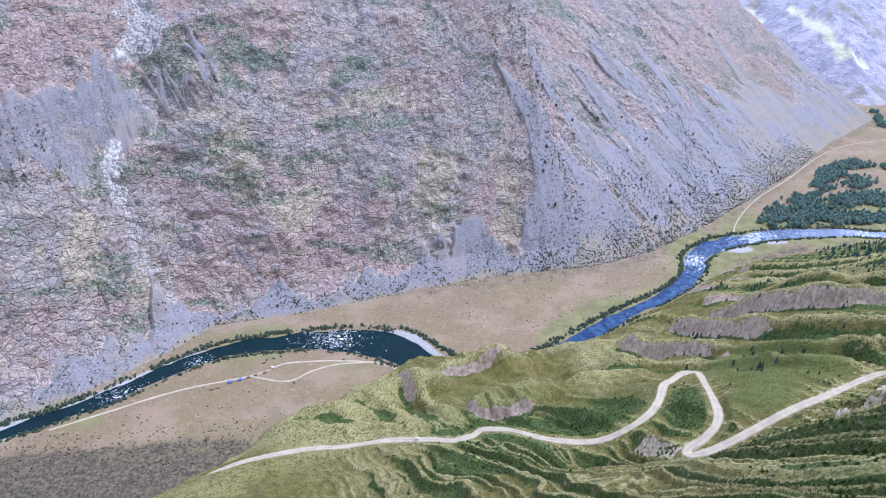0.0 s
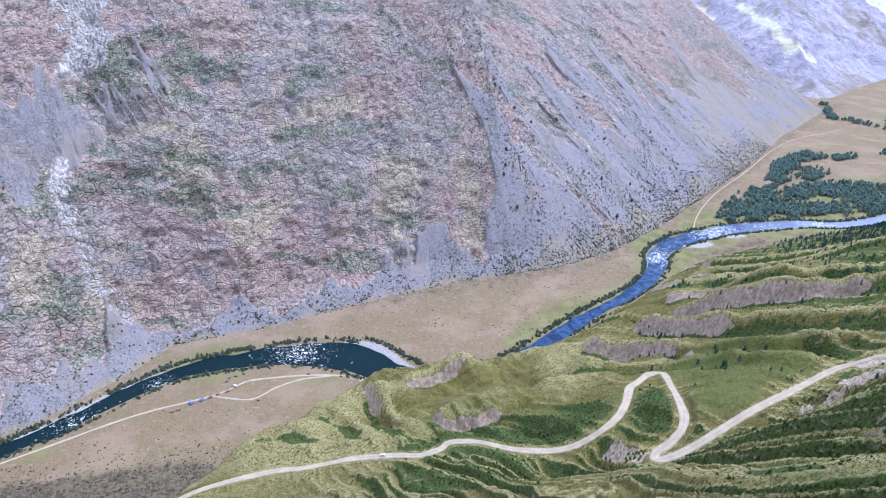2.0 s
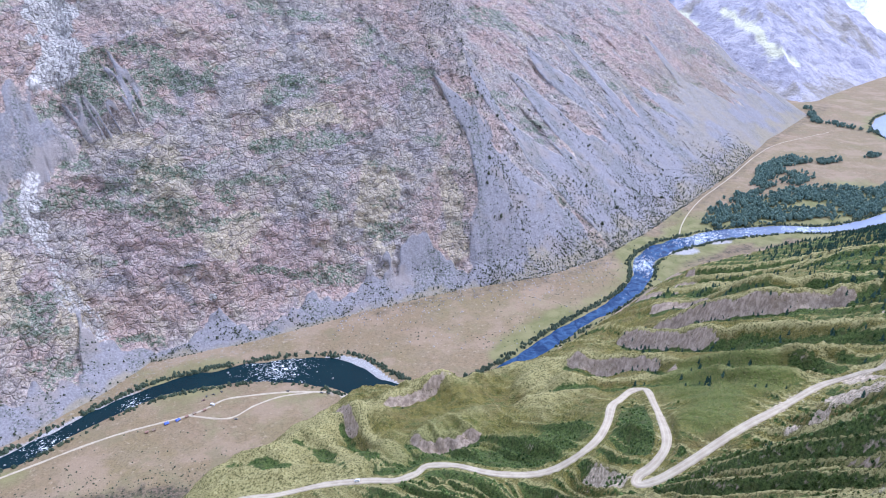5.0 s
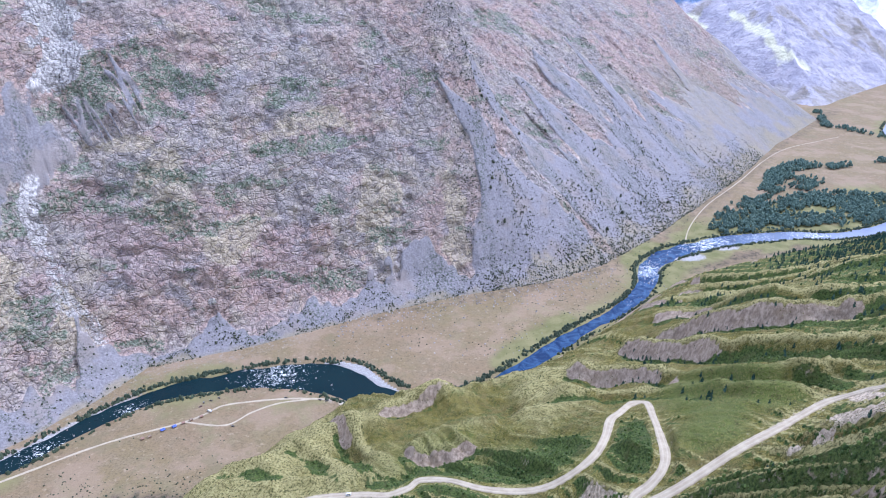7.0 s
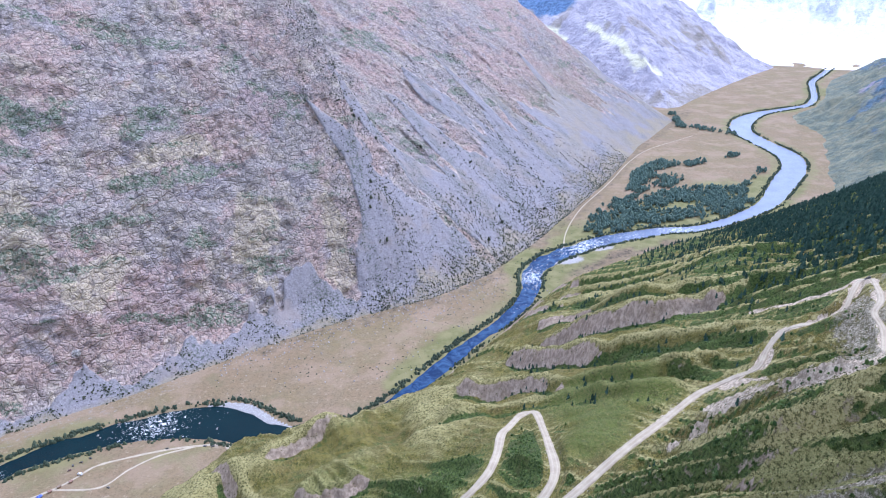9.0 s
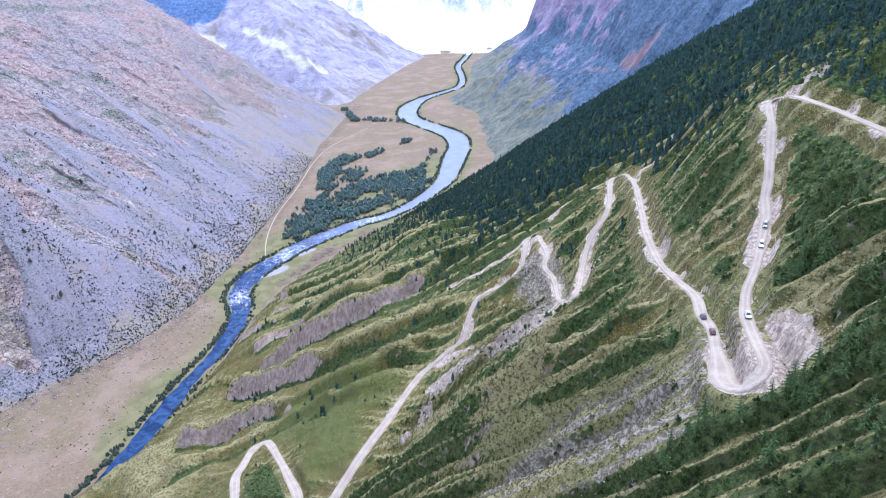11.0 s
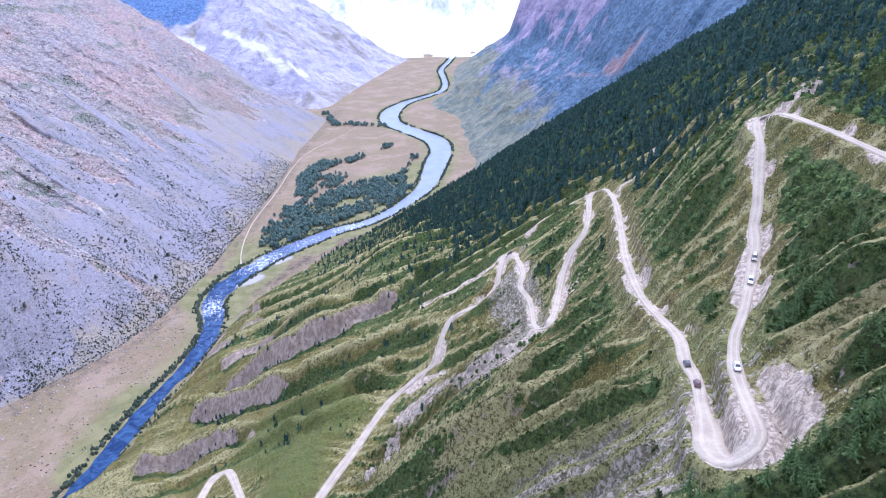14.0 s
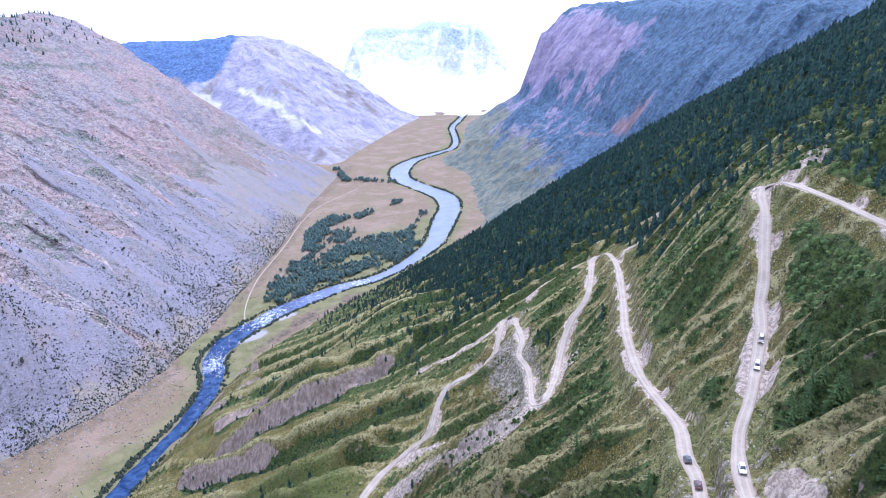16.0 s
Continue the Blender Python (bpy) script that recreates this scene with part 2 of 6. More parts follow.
px, py = gx.copy(), gy.copy()
way = np.where(plain_height(px, py) > 260, -1.0, 1.0)
for _ in range(90):
    ax = plain_height(px + 1, py) - plain_height(px - 1, py)
    ay = plain_height(px, py + 1) - plain_height(px, py - 1)
    n = np.hypot(ax, ay) + 1e-6
    go = np.where((plain_height(px, py) - 260) * way < 0, 8.0, 0.0) * way
    px, py = px + go * ax / n, py + go * ay / n
FALL = px * 0.83 + py * 0.55
for _ in range(3):
    FALL[1:-1, 1:-1] = (FALL[1:-1, 1:-1] * 2 + FALL[:-2, 1:-1] + FALL[2:, 1:-1] + FALL[1:-1, :-2] + FALL[1:-1, 2:]) / 6


def fall_line(x, y):
    i = np.clip((x - FALL_X[0]) / FALL_STEP, 0, len(FALL_X) - 1.001)
    j = np.clip((y - FALL_Y[0]) / FALL_STEP, 0, len(FALL_Y) - 1.001)
    i0, j0 = i.astype(int), j.astype(int)
    fi, fj = i - i0, j - j0
    return (FALL[j0, i0] * (1 - fi) + FALL[j0, i0 + 1] * fi) * (1 - fj) + (FALL[j0 + 1, i0] * (1 - fi) + FALL[j0 + 1, i0 + 1] * fi) * fj


def saw(v, seed):
    """A lopsided ridge: a short steep side, a crest and a long back. Gives height from 0 to 1 and where in the ridge the place lies."""
    k = np.floor(v)
    f = v - k
    size = 0.35 + 0.65 * lattice(k, k * 0, k * 0 + seed)
    front = 0.22 + 0.2 * lattice(k, k * 0 + 3, k * 0 + seed)
    h = np.where(f < front, (f / front) ** 1.3, ((1 - f) / (1 - front)) ** 1.4)
    return h * size, f / front


# ridges that stand out: line from foot to head, height, reach of the bare earth along it (0 to 1), width of the back
RIDGES = [([(362, 738), (401, 720), (432, 687), (462, 654), (514, 639)], 9, 0.15, 16), ([(300, 659), (329, 645), (345, 600), (352, 545), (369, 518), (394, 506), (428, 480)], 8, 0.3, 14),
          ([(270, 580), (284, 562), (300, 545), (310, 507), (326, 495), (335, 485), (352, 480), (368, 474), (383, 472), (419, 469), (440, 450)], 12, 0.74, 15),
          ([(238, 583), (254, 572), (258, 540), (265, 519), (278, 496), (286, 474), (300, 460), (316, 442), (326, 419), (341, 398), (350, 368)], 12, 0.45, 12),
          ([(180, 545), (202, 522), (227, 504), (241, 486), (248, 461), (256, 445), (262, 435), (271, 413), (285, 403), (302, 394), (314, 386), (333, 366)], 10, 0.45, 11),
          ([(150, 500), (187, 482), (201, 476), (223, 465), (240, 450), (249, 428), (252, 401), (260, 390), (275, 376), (295, 366)], 7, 0.0, 16),
          ([(370, 690), (395, 600), (440, 545), (500, 505)], 9, 0.0, 16), ([(410, 800), (440, 745), (490, 690), (560, 640)], 9, 0.1, 18), ([(330, 760), (350, 715), (392, 665), (430, 610)], 7, 0.3, 14),
          ([(222, 303), (236, 284), (243, 262), (246, 244), (256, 234), (270, 226), (284, 214)], 5, 0.0, 9), ([(222, 252), (228, 228), (236, 214), (248, 208), (260, 198)], 5, 0.0, 8), ([(214, 250), (220, 226), (226, 210), (234, 190), (238, 176)], 4, 0.1, 8),
          ([(204, 222), (211, 196), (213, 172), (222, 160)], 4, 0.2, 7),
          ([(5, 512), (25, 522), (45, 524), (70, 534)], 8, 1.0, 26), ([(30, 458), (48, 445), (66, 440), (90, 444)], 9, 1.0, 24), ([(-30, 540), (-12, 500), (8, 455), (26, 420)], 7, 0.5, 16),
          ([(-60, 500), (-30, 470), (-10, 440)], 5, 0.0, 18), ([(-120, 470), (-80, 462), (-50, 440)], 5, 0.0, 18)]


def hill_height(x, y, full=False):
    base = slope_height(x, y)
    fall = fall_line(x, y) + 8 * fractal(x / 110, y / 110, octaves=3, seed=51) + 9 * step(190, 120, x) * fractal(x / 38, y / 38, octaves=3, seed=52)
    big, f_big = saw(fall / 27, 7)
    small, f_small = saw(fall / 9.5 + 0.35, 9)
    road, high, share = near_road(x, y)
    wander = 2.4 * fractal(x / 22, y / 22, octaves=3, seed=53)
    trough = np.zeros(np.shape(x))
    rise, bare, shade, lip = (np.zeros(np.shape(x)) for _ in range(4))
    for line, h, reach, back in RIDGES:
        d, side, along = near_line(x, y, line)
        d = d * side + wander
        run = near_line(np.array([line[-1][0]]), np.array([line[-1][1]]), line)[2][0]
        ends = step(0, 14, along) * (1 - 0.6 * step(0.75 * run, run, along)) * (0.86 + 0.14 * grain(along / 14, along * 0, seed=h))
        up = np.where(d < 0, np.exp(-np.abs(d / 5.0) ** 1.5), np.exp(-np.abs(d / back) ** 1.5)) * ends
        trough = np.maximum(trough, 0.5 * h * np.exp(-((d + 10) / 6) ** 2) * ends)
        rise = np.maximum(rise, 1.2 * h * up)
        bare = np.maximum(bare, np.exp(-((d + 5.4) / 3.8) ** 2) * (1 - step(reach - 0.1, reach + 0.08, along / run + 0.1 * grain(x / 12, y / 12, seed=5))) * ends * (reach > 0))
        shade = np.maximum(shade, np.where(d < -2, np.exp(-((d + 11) / 6.5) ** 2), 0) * ends)
        lip = np.maximum(lip, np.where(d > -2.5, np.exp(-((d - 1.5) / 4) ** 2), 0) * ends)
    own = np.exp(-(near_line(x, y, [(215, 520), (300, 510), (400, 560)])[0] / 95) ** 2)
    free = step(4, 22, road) * step(10, 60, base)
    knoll = np.exp(-(near_line(x, y, [(-120, 470), (40, 500), (150, 500)])[0] / 85) ** 2)
    lumps = (11 * fractal(x / 55, y / 36, octaves=3, seed=57) + 2.5 * ridged(x / 40, y / 22, octaves=2, seed=58)) * knoll
    rough = 0.9 * fractal(x / 9, y / 9, octaves=3, seed=61) + 0.3 * fractal(x / 2.2, y / 2.2, octaves=2, seed=62)
    field = np.exp(-(near_line(x, y, [(214, 348), (236, 380), (240, 440), (268, 415), (266, 380)])[0] / 21) ** 4)
    keep = (1 - 0.85 * knoll) * (1 - 0.9 * own) * (1 - 0.85 * field) * step(-120, 40, x) * (1 - 0.5 * step(520, 640, y))
    z = base + free * (12 * keep * (big - 0.35) + 7.5 * keep * (small - 0.35) * (1 - 0.4 * step(430, 560, y)) + lumps + rise - trough) + rough * step(3, 10, road)
    edge = 2.7 + 1.0 * step(0.6, 0.7, share) + 6.5 * np.exp(-(np.hypot(x - 210, y - 121) / 10) ** 2) + 4 * np.exp(-(np.hypot(x - 343, y - 177) / 8) ** 2) + 0.5 * grain(x / 6, y / 6, seed=66)
    bench = 1 - step(edge, edge + 3.5, road)
    z = z + (high - 0.3 - z) * bench
    turn = np.hypot(x - 206, y - 118)
    bowl = step(0.3, 0.6, np.exp(-(near_line(x, y, [(233, 122), (221, 112), (212, 106), (203, 109)])[0] / 8) ** 2)) * step(3.5, 7, road)
    z = z - bowl * (2.2 + 2.0 * ridged(x / 4, y / 4, octaves=3, seed=68))
    if not full:
        return z
    return z, dict(base=base, big=big, small=small, f_big=f_big, f_small=f_small, road=road, high=high, share=share, bare=bare, shade=shade, lip=lip, keep=keep, knoll=knoll, own=own, field=field, lumps=lumps, turn=turn)


# ---- mesh helpers ----
def sheet(name, places, material, keep=None, **masks):
    """A mesh from a grid of places (rows, columns, 3); keep: which of its squares stay; masks: a number for each place, for the material."""
    rows, cols = places.shape[:2]
    index = np.arange(rows * cols).reshape(rows, cols)
    quads = np.stack([index[:-1, :-1], index[:-1, 1:], index[1:, 1:], index[1:, :-1]], -1).reshape(-1, 4)
    if keep is not None:
        quads = quads[keep.reshape(-1)]
    used = np.zeros(rows * cols, bool)
    used[quads] = True
    renum = np.cumsum(used) - 1
    quads = renum[quads].astype(np.int32)
    points = places.reshape(-1, 3)[used].astype(np.float32)
    mesh = bpy.data.meshes.new(name)
    mesh.vertices.add(len(points))
    mesh.vertices.foreach_set("co", points.ravel())
    mesh.loops.add(len(quads) * 4)
    mesh.loops.foreach_set("vertex_index", quads.ravel())
    mesh.polygons.add(len(quads))
    mesh.polygons.foreach_set("loop_start", np.arange(0, len(quads) * 4, 4, dtype=np.int32))
    mesh.polygons.foreach_set("use_smooth", np.ones(len(quads), bool))
    for key, values in masks.items():
        mesh.attributes.new(key, "FLOAT", "POINT").data.foreach_set("value", np.asarray(values, float).reshape(-1)[used].astype(np.float32))
    mesh.materials.append(material)
    mesh.update(calc_edges=True)
    return new(name, mesh)


def polar(turns, reach):
    """Places round CENTRE: turns in degrees from +y to +x (columns), reach in metres (rows, or rows by columns)."""
    a = np.radians(turns)[None, :]
    r = reach[:, None] if reach.ndim == 1 else reach
    return CENTRE[0] + np.sin(a) * r, CENTRE[1] + np.cos(a) * r


# ---- materials ----
class Nodes:
    """Short ways to write a node material."""

    def __init__(self, name, rough=0.9):
        self.m = bpy.data.materials.new(name)
        self.m.use_nodes = True
        self.t = self.m.node_tree
        self.b = self.t.nodes["Principled BSDF"]
        self.b.inputs["Roughness"].default_value = rough
        self.b.inputs["Specular IOR Level"].default_value = 0.2
        self.at = self.t.nodes.new("ShaderNodeNewGeometry").outputs["Position"]

    def put(self, socket, v):
        if isinstance(v, bpy.types.NodeSocket):
            self.t.links.new(v, socket)
        else:
            socket.default_value = (*v, 1) if isinstance(v, tuple) and len(v) == 3 and socket.type == "RGBA" else v

    def node(self, kind, **values):
        n = self.t.nodes.new(kind)
        for k, v in values.items():
            self.put(n.inputs[k], v)
        return n

    def noise(self, size, detail=4, rough=0.55, stretch=None, distort=0.0, lean=0.0):
        v = self.at
        if stretch:
            if lean:
                n = self.node("ShaderNodeMapping", Vector=v)
                n.inputs["Rotation"].default_value = (0, radians(lean), 0)
                v = n.outputs[0]
            n = self.node("ShaderNodeMapping", Vector=v)
            n.inputs["Scale"].default_value = stretch
            v = n.outputs[0]
        return self.node("ShaderNodeTexNoise", Vector=v, Scale=1.0 / size, Detail=float(detail), Roughness=rough, Distortion=distort).outputs["Fac"]

    def cells(self, size, feature="F1", out="Distance"):
        n = self.t.nodes.new("ShaderNodeTexVoronoi")
        n.feature = feature
        self.put(n.inputs["Vector"], self.at)
        n.inputs["Scale"].default_value = 1.0 / size
        return n.outputs[out]

    def warp(self, size, amount, stretch=(1, 1, 1)):
        """The place, stretched and pushed about by noise."""
        m = self.node("ShaderNodeMapping", Vector=self.at)
        m.inputs["Scale"].default_value = stretch
        c = self.node("ShaderNodeTexNoise", Vector=self.at, Scale=1.0 / size, Detail=3.0).outputs["Color"]
        a = self.t.nodes.new("ShaderNodeVectorMath")
        a.operation = "MULTIPLY_ADD"
        self.put(a.inputs[0], c)
        a.inputs[1].default_value = (amount,) * 3
        self.put(a.inputs[2], m.outputs[0])
        return a.outputs[0]

    def facets(self, vector, size, feature="F1"):
        n = self.t.nodes.new("ShaderNodeTexVoronoi")
        n.feature = feature
        self.put(n.inputs["Vector"], vector)
        n.inputs["Scale"].default_value = 1.0 / size
        return n

    def mask(self, name):
        n = self.t.nodes.new("ShaderNodeAttribute")
        n.attribute_name = name
        return n.outputs["Fac"]

    def ramp(self, v, lo, hi, a=0.0, b=1.0):
        n = self.t.nodes.new("ShaderNodeMapRange")
        n.interpolation_type = "SMOOTHSTEP"
        for k, x in zip(("Value", "From Min", "From Max", "To Min", "To Max"), (v, lo, hi, a, b)):
            self.put(n.inputs[k], x)
        return n.outputs[0]

    def math(self, op, a, b=0.0):
        n = self.t.nodes.new("ShaderNodeMath")
        n.operation = op
        self.put(n.inputs[0], a)
        self.put(n.inputs[1], b)
        return n.outputs[0]

    def mix(self, f, a, b, how="MIX"):
        n = self.t.nodes.new("ShaderNodeMix")
        n.data_type, n.blend_type = "RGBA", how
        self.put(n.inputs[0], f)
        self.put(n.inputs[6], a)
        self.put(n.inputs[7], b)
        return n.outputs[2]

    def bump(self, height, depth, strength=1.0, normal=None):
        n = self.node("ShaderNodeBump", Height=height, Distance=depth, Strength=strength)
        if normal:
            self.put(n.inputs["Normal"], normal)
        return n.outputs[0]

    def done(self, colour, normal=None):
        self.put(self.b.inputs["Base Color"], colour)
        if normal:
            self.put(self.b.inputs["Normal"], normal)
        return self.m


def rock_material():
    n = Nodes("mountain rock and scree")
    big, mid, fine = n.noise(150, 3), n.noise(36, 5, 0.58, distort=0.5), n.noise(2.8, 4, 0.62)
    coarse = n.noise(13, 4, 0.6, distort=0.3)
    place = n.warp(24, 9, (1, 1, 1.25))
    slabs, blocks = n.facets(place, 13), n.facets(place, 4.6)
    gap = n.facets(place, 13, "DISTANCE_TO_EDGE").outputs["Distance"]
    gap2 = n.facets(place, 4.6, "DISTANCE_TO_EDGE").outputs["Distance"]
    beds = n.noise(12, 5, 0.62, (0.7, 0.7, 2.0), 0.4, 17)
    # grey, pink, buff, wine red and olive fields
    rock = n.mix(n.ramp(big, 0.42, 0.58), (0.43, 0.38, 0.345), (0.53, 0.38, 0.32))
    rock = n.mix(n.ramp(mid, 0.5, 0.66, 0, 0.75), rock, (0.54, 0.455, 0.34))
    rock = n.mix(n.ramp(n.noise(62, 5, 0.62, distort=0.5), 0.53, 0.64, 0, 0.8), rock, (0.40, 0.36, 0.37))
    rock = n.mix(n.ramp(n.noise(48, 5, 0.66, (1, 1, 1.6), 0.5, 17), 0.55, 0.64, 0, 0.65), rock, (0.53, 0.355, 0.30))
    rock = n.mix(n.ramp(n.math("ADD", n.mask("wine"), n.math("MULTIPLY", n.math("SUBTRACT", coarse, 0.5), 0.9)), 0.3, 0.7, 0, 0.6), rock, (0.48, 0.33, 0.305))
    rock = n.mix(n.ramp(n.math("ADD", n.mask("buff"), n.math("MULTIPLY", n.math("SUBTRACT", coarse, 0.5), 0.9)), 0.3, 0.7, 0, 0.85), rock, (0.60, 0.50, 0.345))
    tone = n.node("ShaderNodeSeparateColor", Color=slabs.outputs["Color"]).outputs[0]
    tone2 = n.node("ShaderNodeSeparateColor", Color=blocks.outputs["Color"]).outputs[0]
    rock = n.mix(n.ramp(tone, 0.0, 1.0, 0.0, 0.3), rock, (0.30, 0.265, 0.26))
    rock = n.mix(n.ramp(tone2, 0.66, 0.9, 0, 0.3), rock, (0.68, 0.575, 0.49))
    rock = n.mix(n.ramp(tone2, 0.3, 0.1, 0, 0.5), rock, (0.19, 0.16, 0.165))
    rock = n.mix(n.ramp(coarse, 0.56, 0.72, 0, 0.28), rock, (0.70, 0.60, 0.53))
    rock = n.mix(n.ramp(coarse, 0.44, 0.30, 0, 0.42), rock, (0.17, 0.145, 0.15))
    rock = n.mix(n.ramp(fine, 0.56, 0.68, 0, 0.22), rock, (0.70, 0.62, 0.55))
    rock = n.mix(n.ramp(fine, 0.44, 0.32, 0, 0.4), rock, (0.14, 0.12, 0.13))
    rock = n.mix(n.ramp(beds, 0.44, 0.34, 0, 0.45), rock, (0.16, 0.135, 0.145))
    crack = n.math("ABSOLUTE", n.math("SUBTRACT", n.noise(46, 5, 0.55, (1, 1, 1.5), 0.6, 17), 0.5))
    rock = n.mix(n.ramp(crack, 0.002, 0.010, 0.3, 0), rock, (0.085, 0.072, 0.08))
    rock = n.mix(n.math("MULTIPLY", n.ramp(gap2, 0.0, 0.14, 0.15, 0), n.ramp(n.noise(14, 5, 0.7), 0.5, 0.62)), rock, (0.10, 0.085, 0.09))
    rock = n.mix(n.math("MULTIPLY", n.ramp(gap, 0.0, 0.09, 0.38, 0), n.ramp(n.noise(19, 5, 0.7), 0.5, 0.62)), rock, (0.09, 0.078, 0.085))
    leaf = n.ramp(n.noise(6, 6, 0.75), 0.4, 0.6)
    veil = n.math("MULTIPLY", n.mask("green"), n.math("ADD", n.math("MULTIPLY", leaf, 0.8), 0.3))
    rock = n.mix(n.ramp(veil, 0.12, 0.65, 0, 0.9), rock, n.mix(n.ramp(fine, 0.42, 0.6), (0.10, 0.14, 0.09), (0.29, 0.325, 0.24)))
    rock = n.mix(n.ramp(n.math("ADD", n.mask("wood"), n.math("MULTIPLY", n.math("SUBTRACT", fine, 0.5), 0.8)), 0.4, 0.6), rock, (0.06, 0.09, 0.08))
    stone = n.mix(n.ramp(fine, 0.3, 0.7), (0.19, 0.177, 0.187), (0.295, 0.274, 0.287))
    stone = n.mix(n.ramp(n.cells(2.4), 0.0, 0.45, 0.4, 0), stone, (0.385, 0.36, 0.38))
    stone = n.mix(n.ramp(n.noise(60, 5, 0.6), 0.5, 0.64, 0, 0.7), stone, (0.275, 0.232, 0.21))
    stone = n.mix(n.ramp(n.noise(26, 5, 0.65, distort=0.6), 0.54, 0.66, 0, 0.6), stone, (0.20, 0.185, 0.185))
    speck = n.ramp(n.noise(3.2, 4, 0.65), 0.5, 0.58, 0, 0.9)
    stone = n.mix(n.math("MULTIPLY", n.mask("tuft"), speck), stone, (0.095, 0.105, 0.085))
    pale = n.mix(n.ramp(n.noise(6, 5, 0.7, (1.6, 1.6, 0.7)), 0.4, 0.58), (0.31, 0.28, 0.27), (0.68, 0.63, 0.59))
    col = n.mix(n.ramp(n.math("ADD", n.mask("scree"), n.math("MULTIPLY", n.math("SUBTRACT", n.noise(7, 6, 0.75), 0.5), 0.9)), 0.35, 0.65), rock, stone)
    col = n.mix(n.ramp(n.math("ADD", n.mask("pale"), n.math("MULTIPLY", n.math("SUBTRACT", n.noise(9, 6, 0.7, (1.3, 1.3, 0.6)), 0.5), 1.5)), 0.3, 0.62), col, pale)
    meadow = n.mix(n.ramp(n.noise(5, 5, 0.7), 0.35, 0.65), (0.34, 0.275, 0.19), (0.235, 0.205, 0.13))
    col = n.mix(n.ramp(n.math("ADD", n.mask("meadow"), n.math("MULTIPLY", n.math("SUBTRACT", n.noise(16, 6, 0.7), 0.5), 0.9)), 0.1, 1.0, 0, 0.8), col, meadow)
    hard = n.math("ADD", n.math("MULTIPLY", tone, 0.6), n.math("MULTIPLY", tone2, 0.4))
    hard = n.math("SUBTRACT", hard, n.math("MULTIPLY", blocks.outputs["Distance"], 0.35))
    hard = n.math("ADD", hard, n.math("ADD", n.ramp(gap, 0, 0.12, -0.6, 0), n.ramp(crack, 0, 0.04, -0.2, 0)))
    hard = n.math("ADD", hard, n.ramp(gap2, 0, 0.12, -0.25, 0))
    h = n.math("ADD", n.math("MULTIPLY", beds, 0.5), n.math("ADD", n.math("MULTIPLY", coarse, 1.2), n.math("ADD", n.math("MULTIPLY", fine, 0.7), n.math("MULTIPLY", hard, n.ramp(n.mask("scree"), 0, 1, 1.0, 0.0)))))
    return n.done(col, n.bump(h, n.ramp(n.mask("scree"), 0, 1, 3.4, 1.0)))


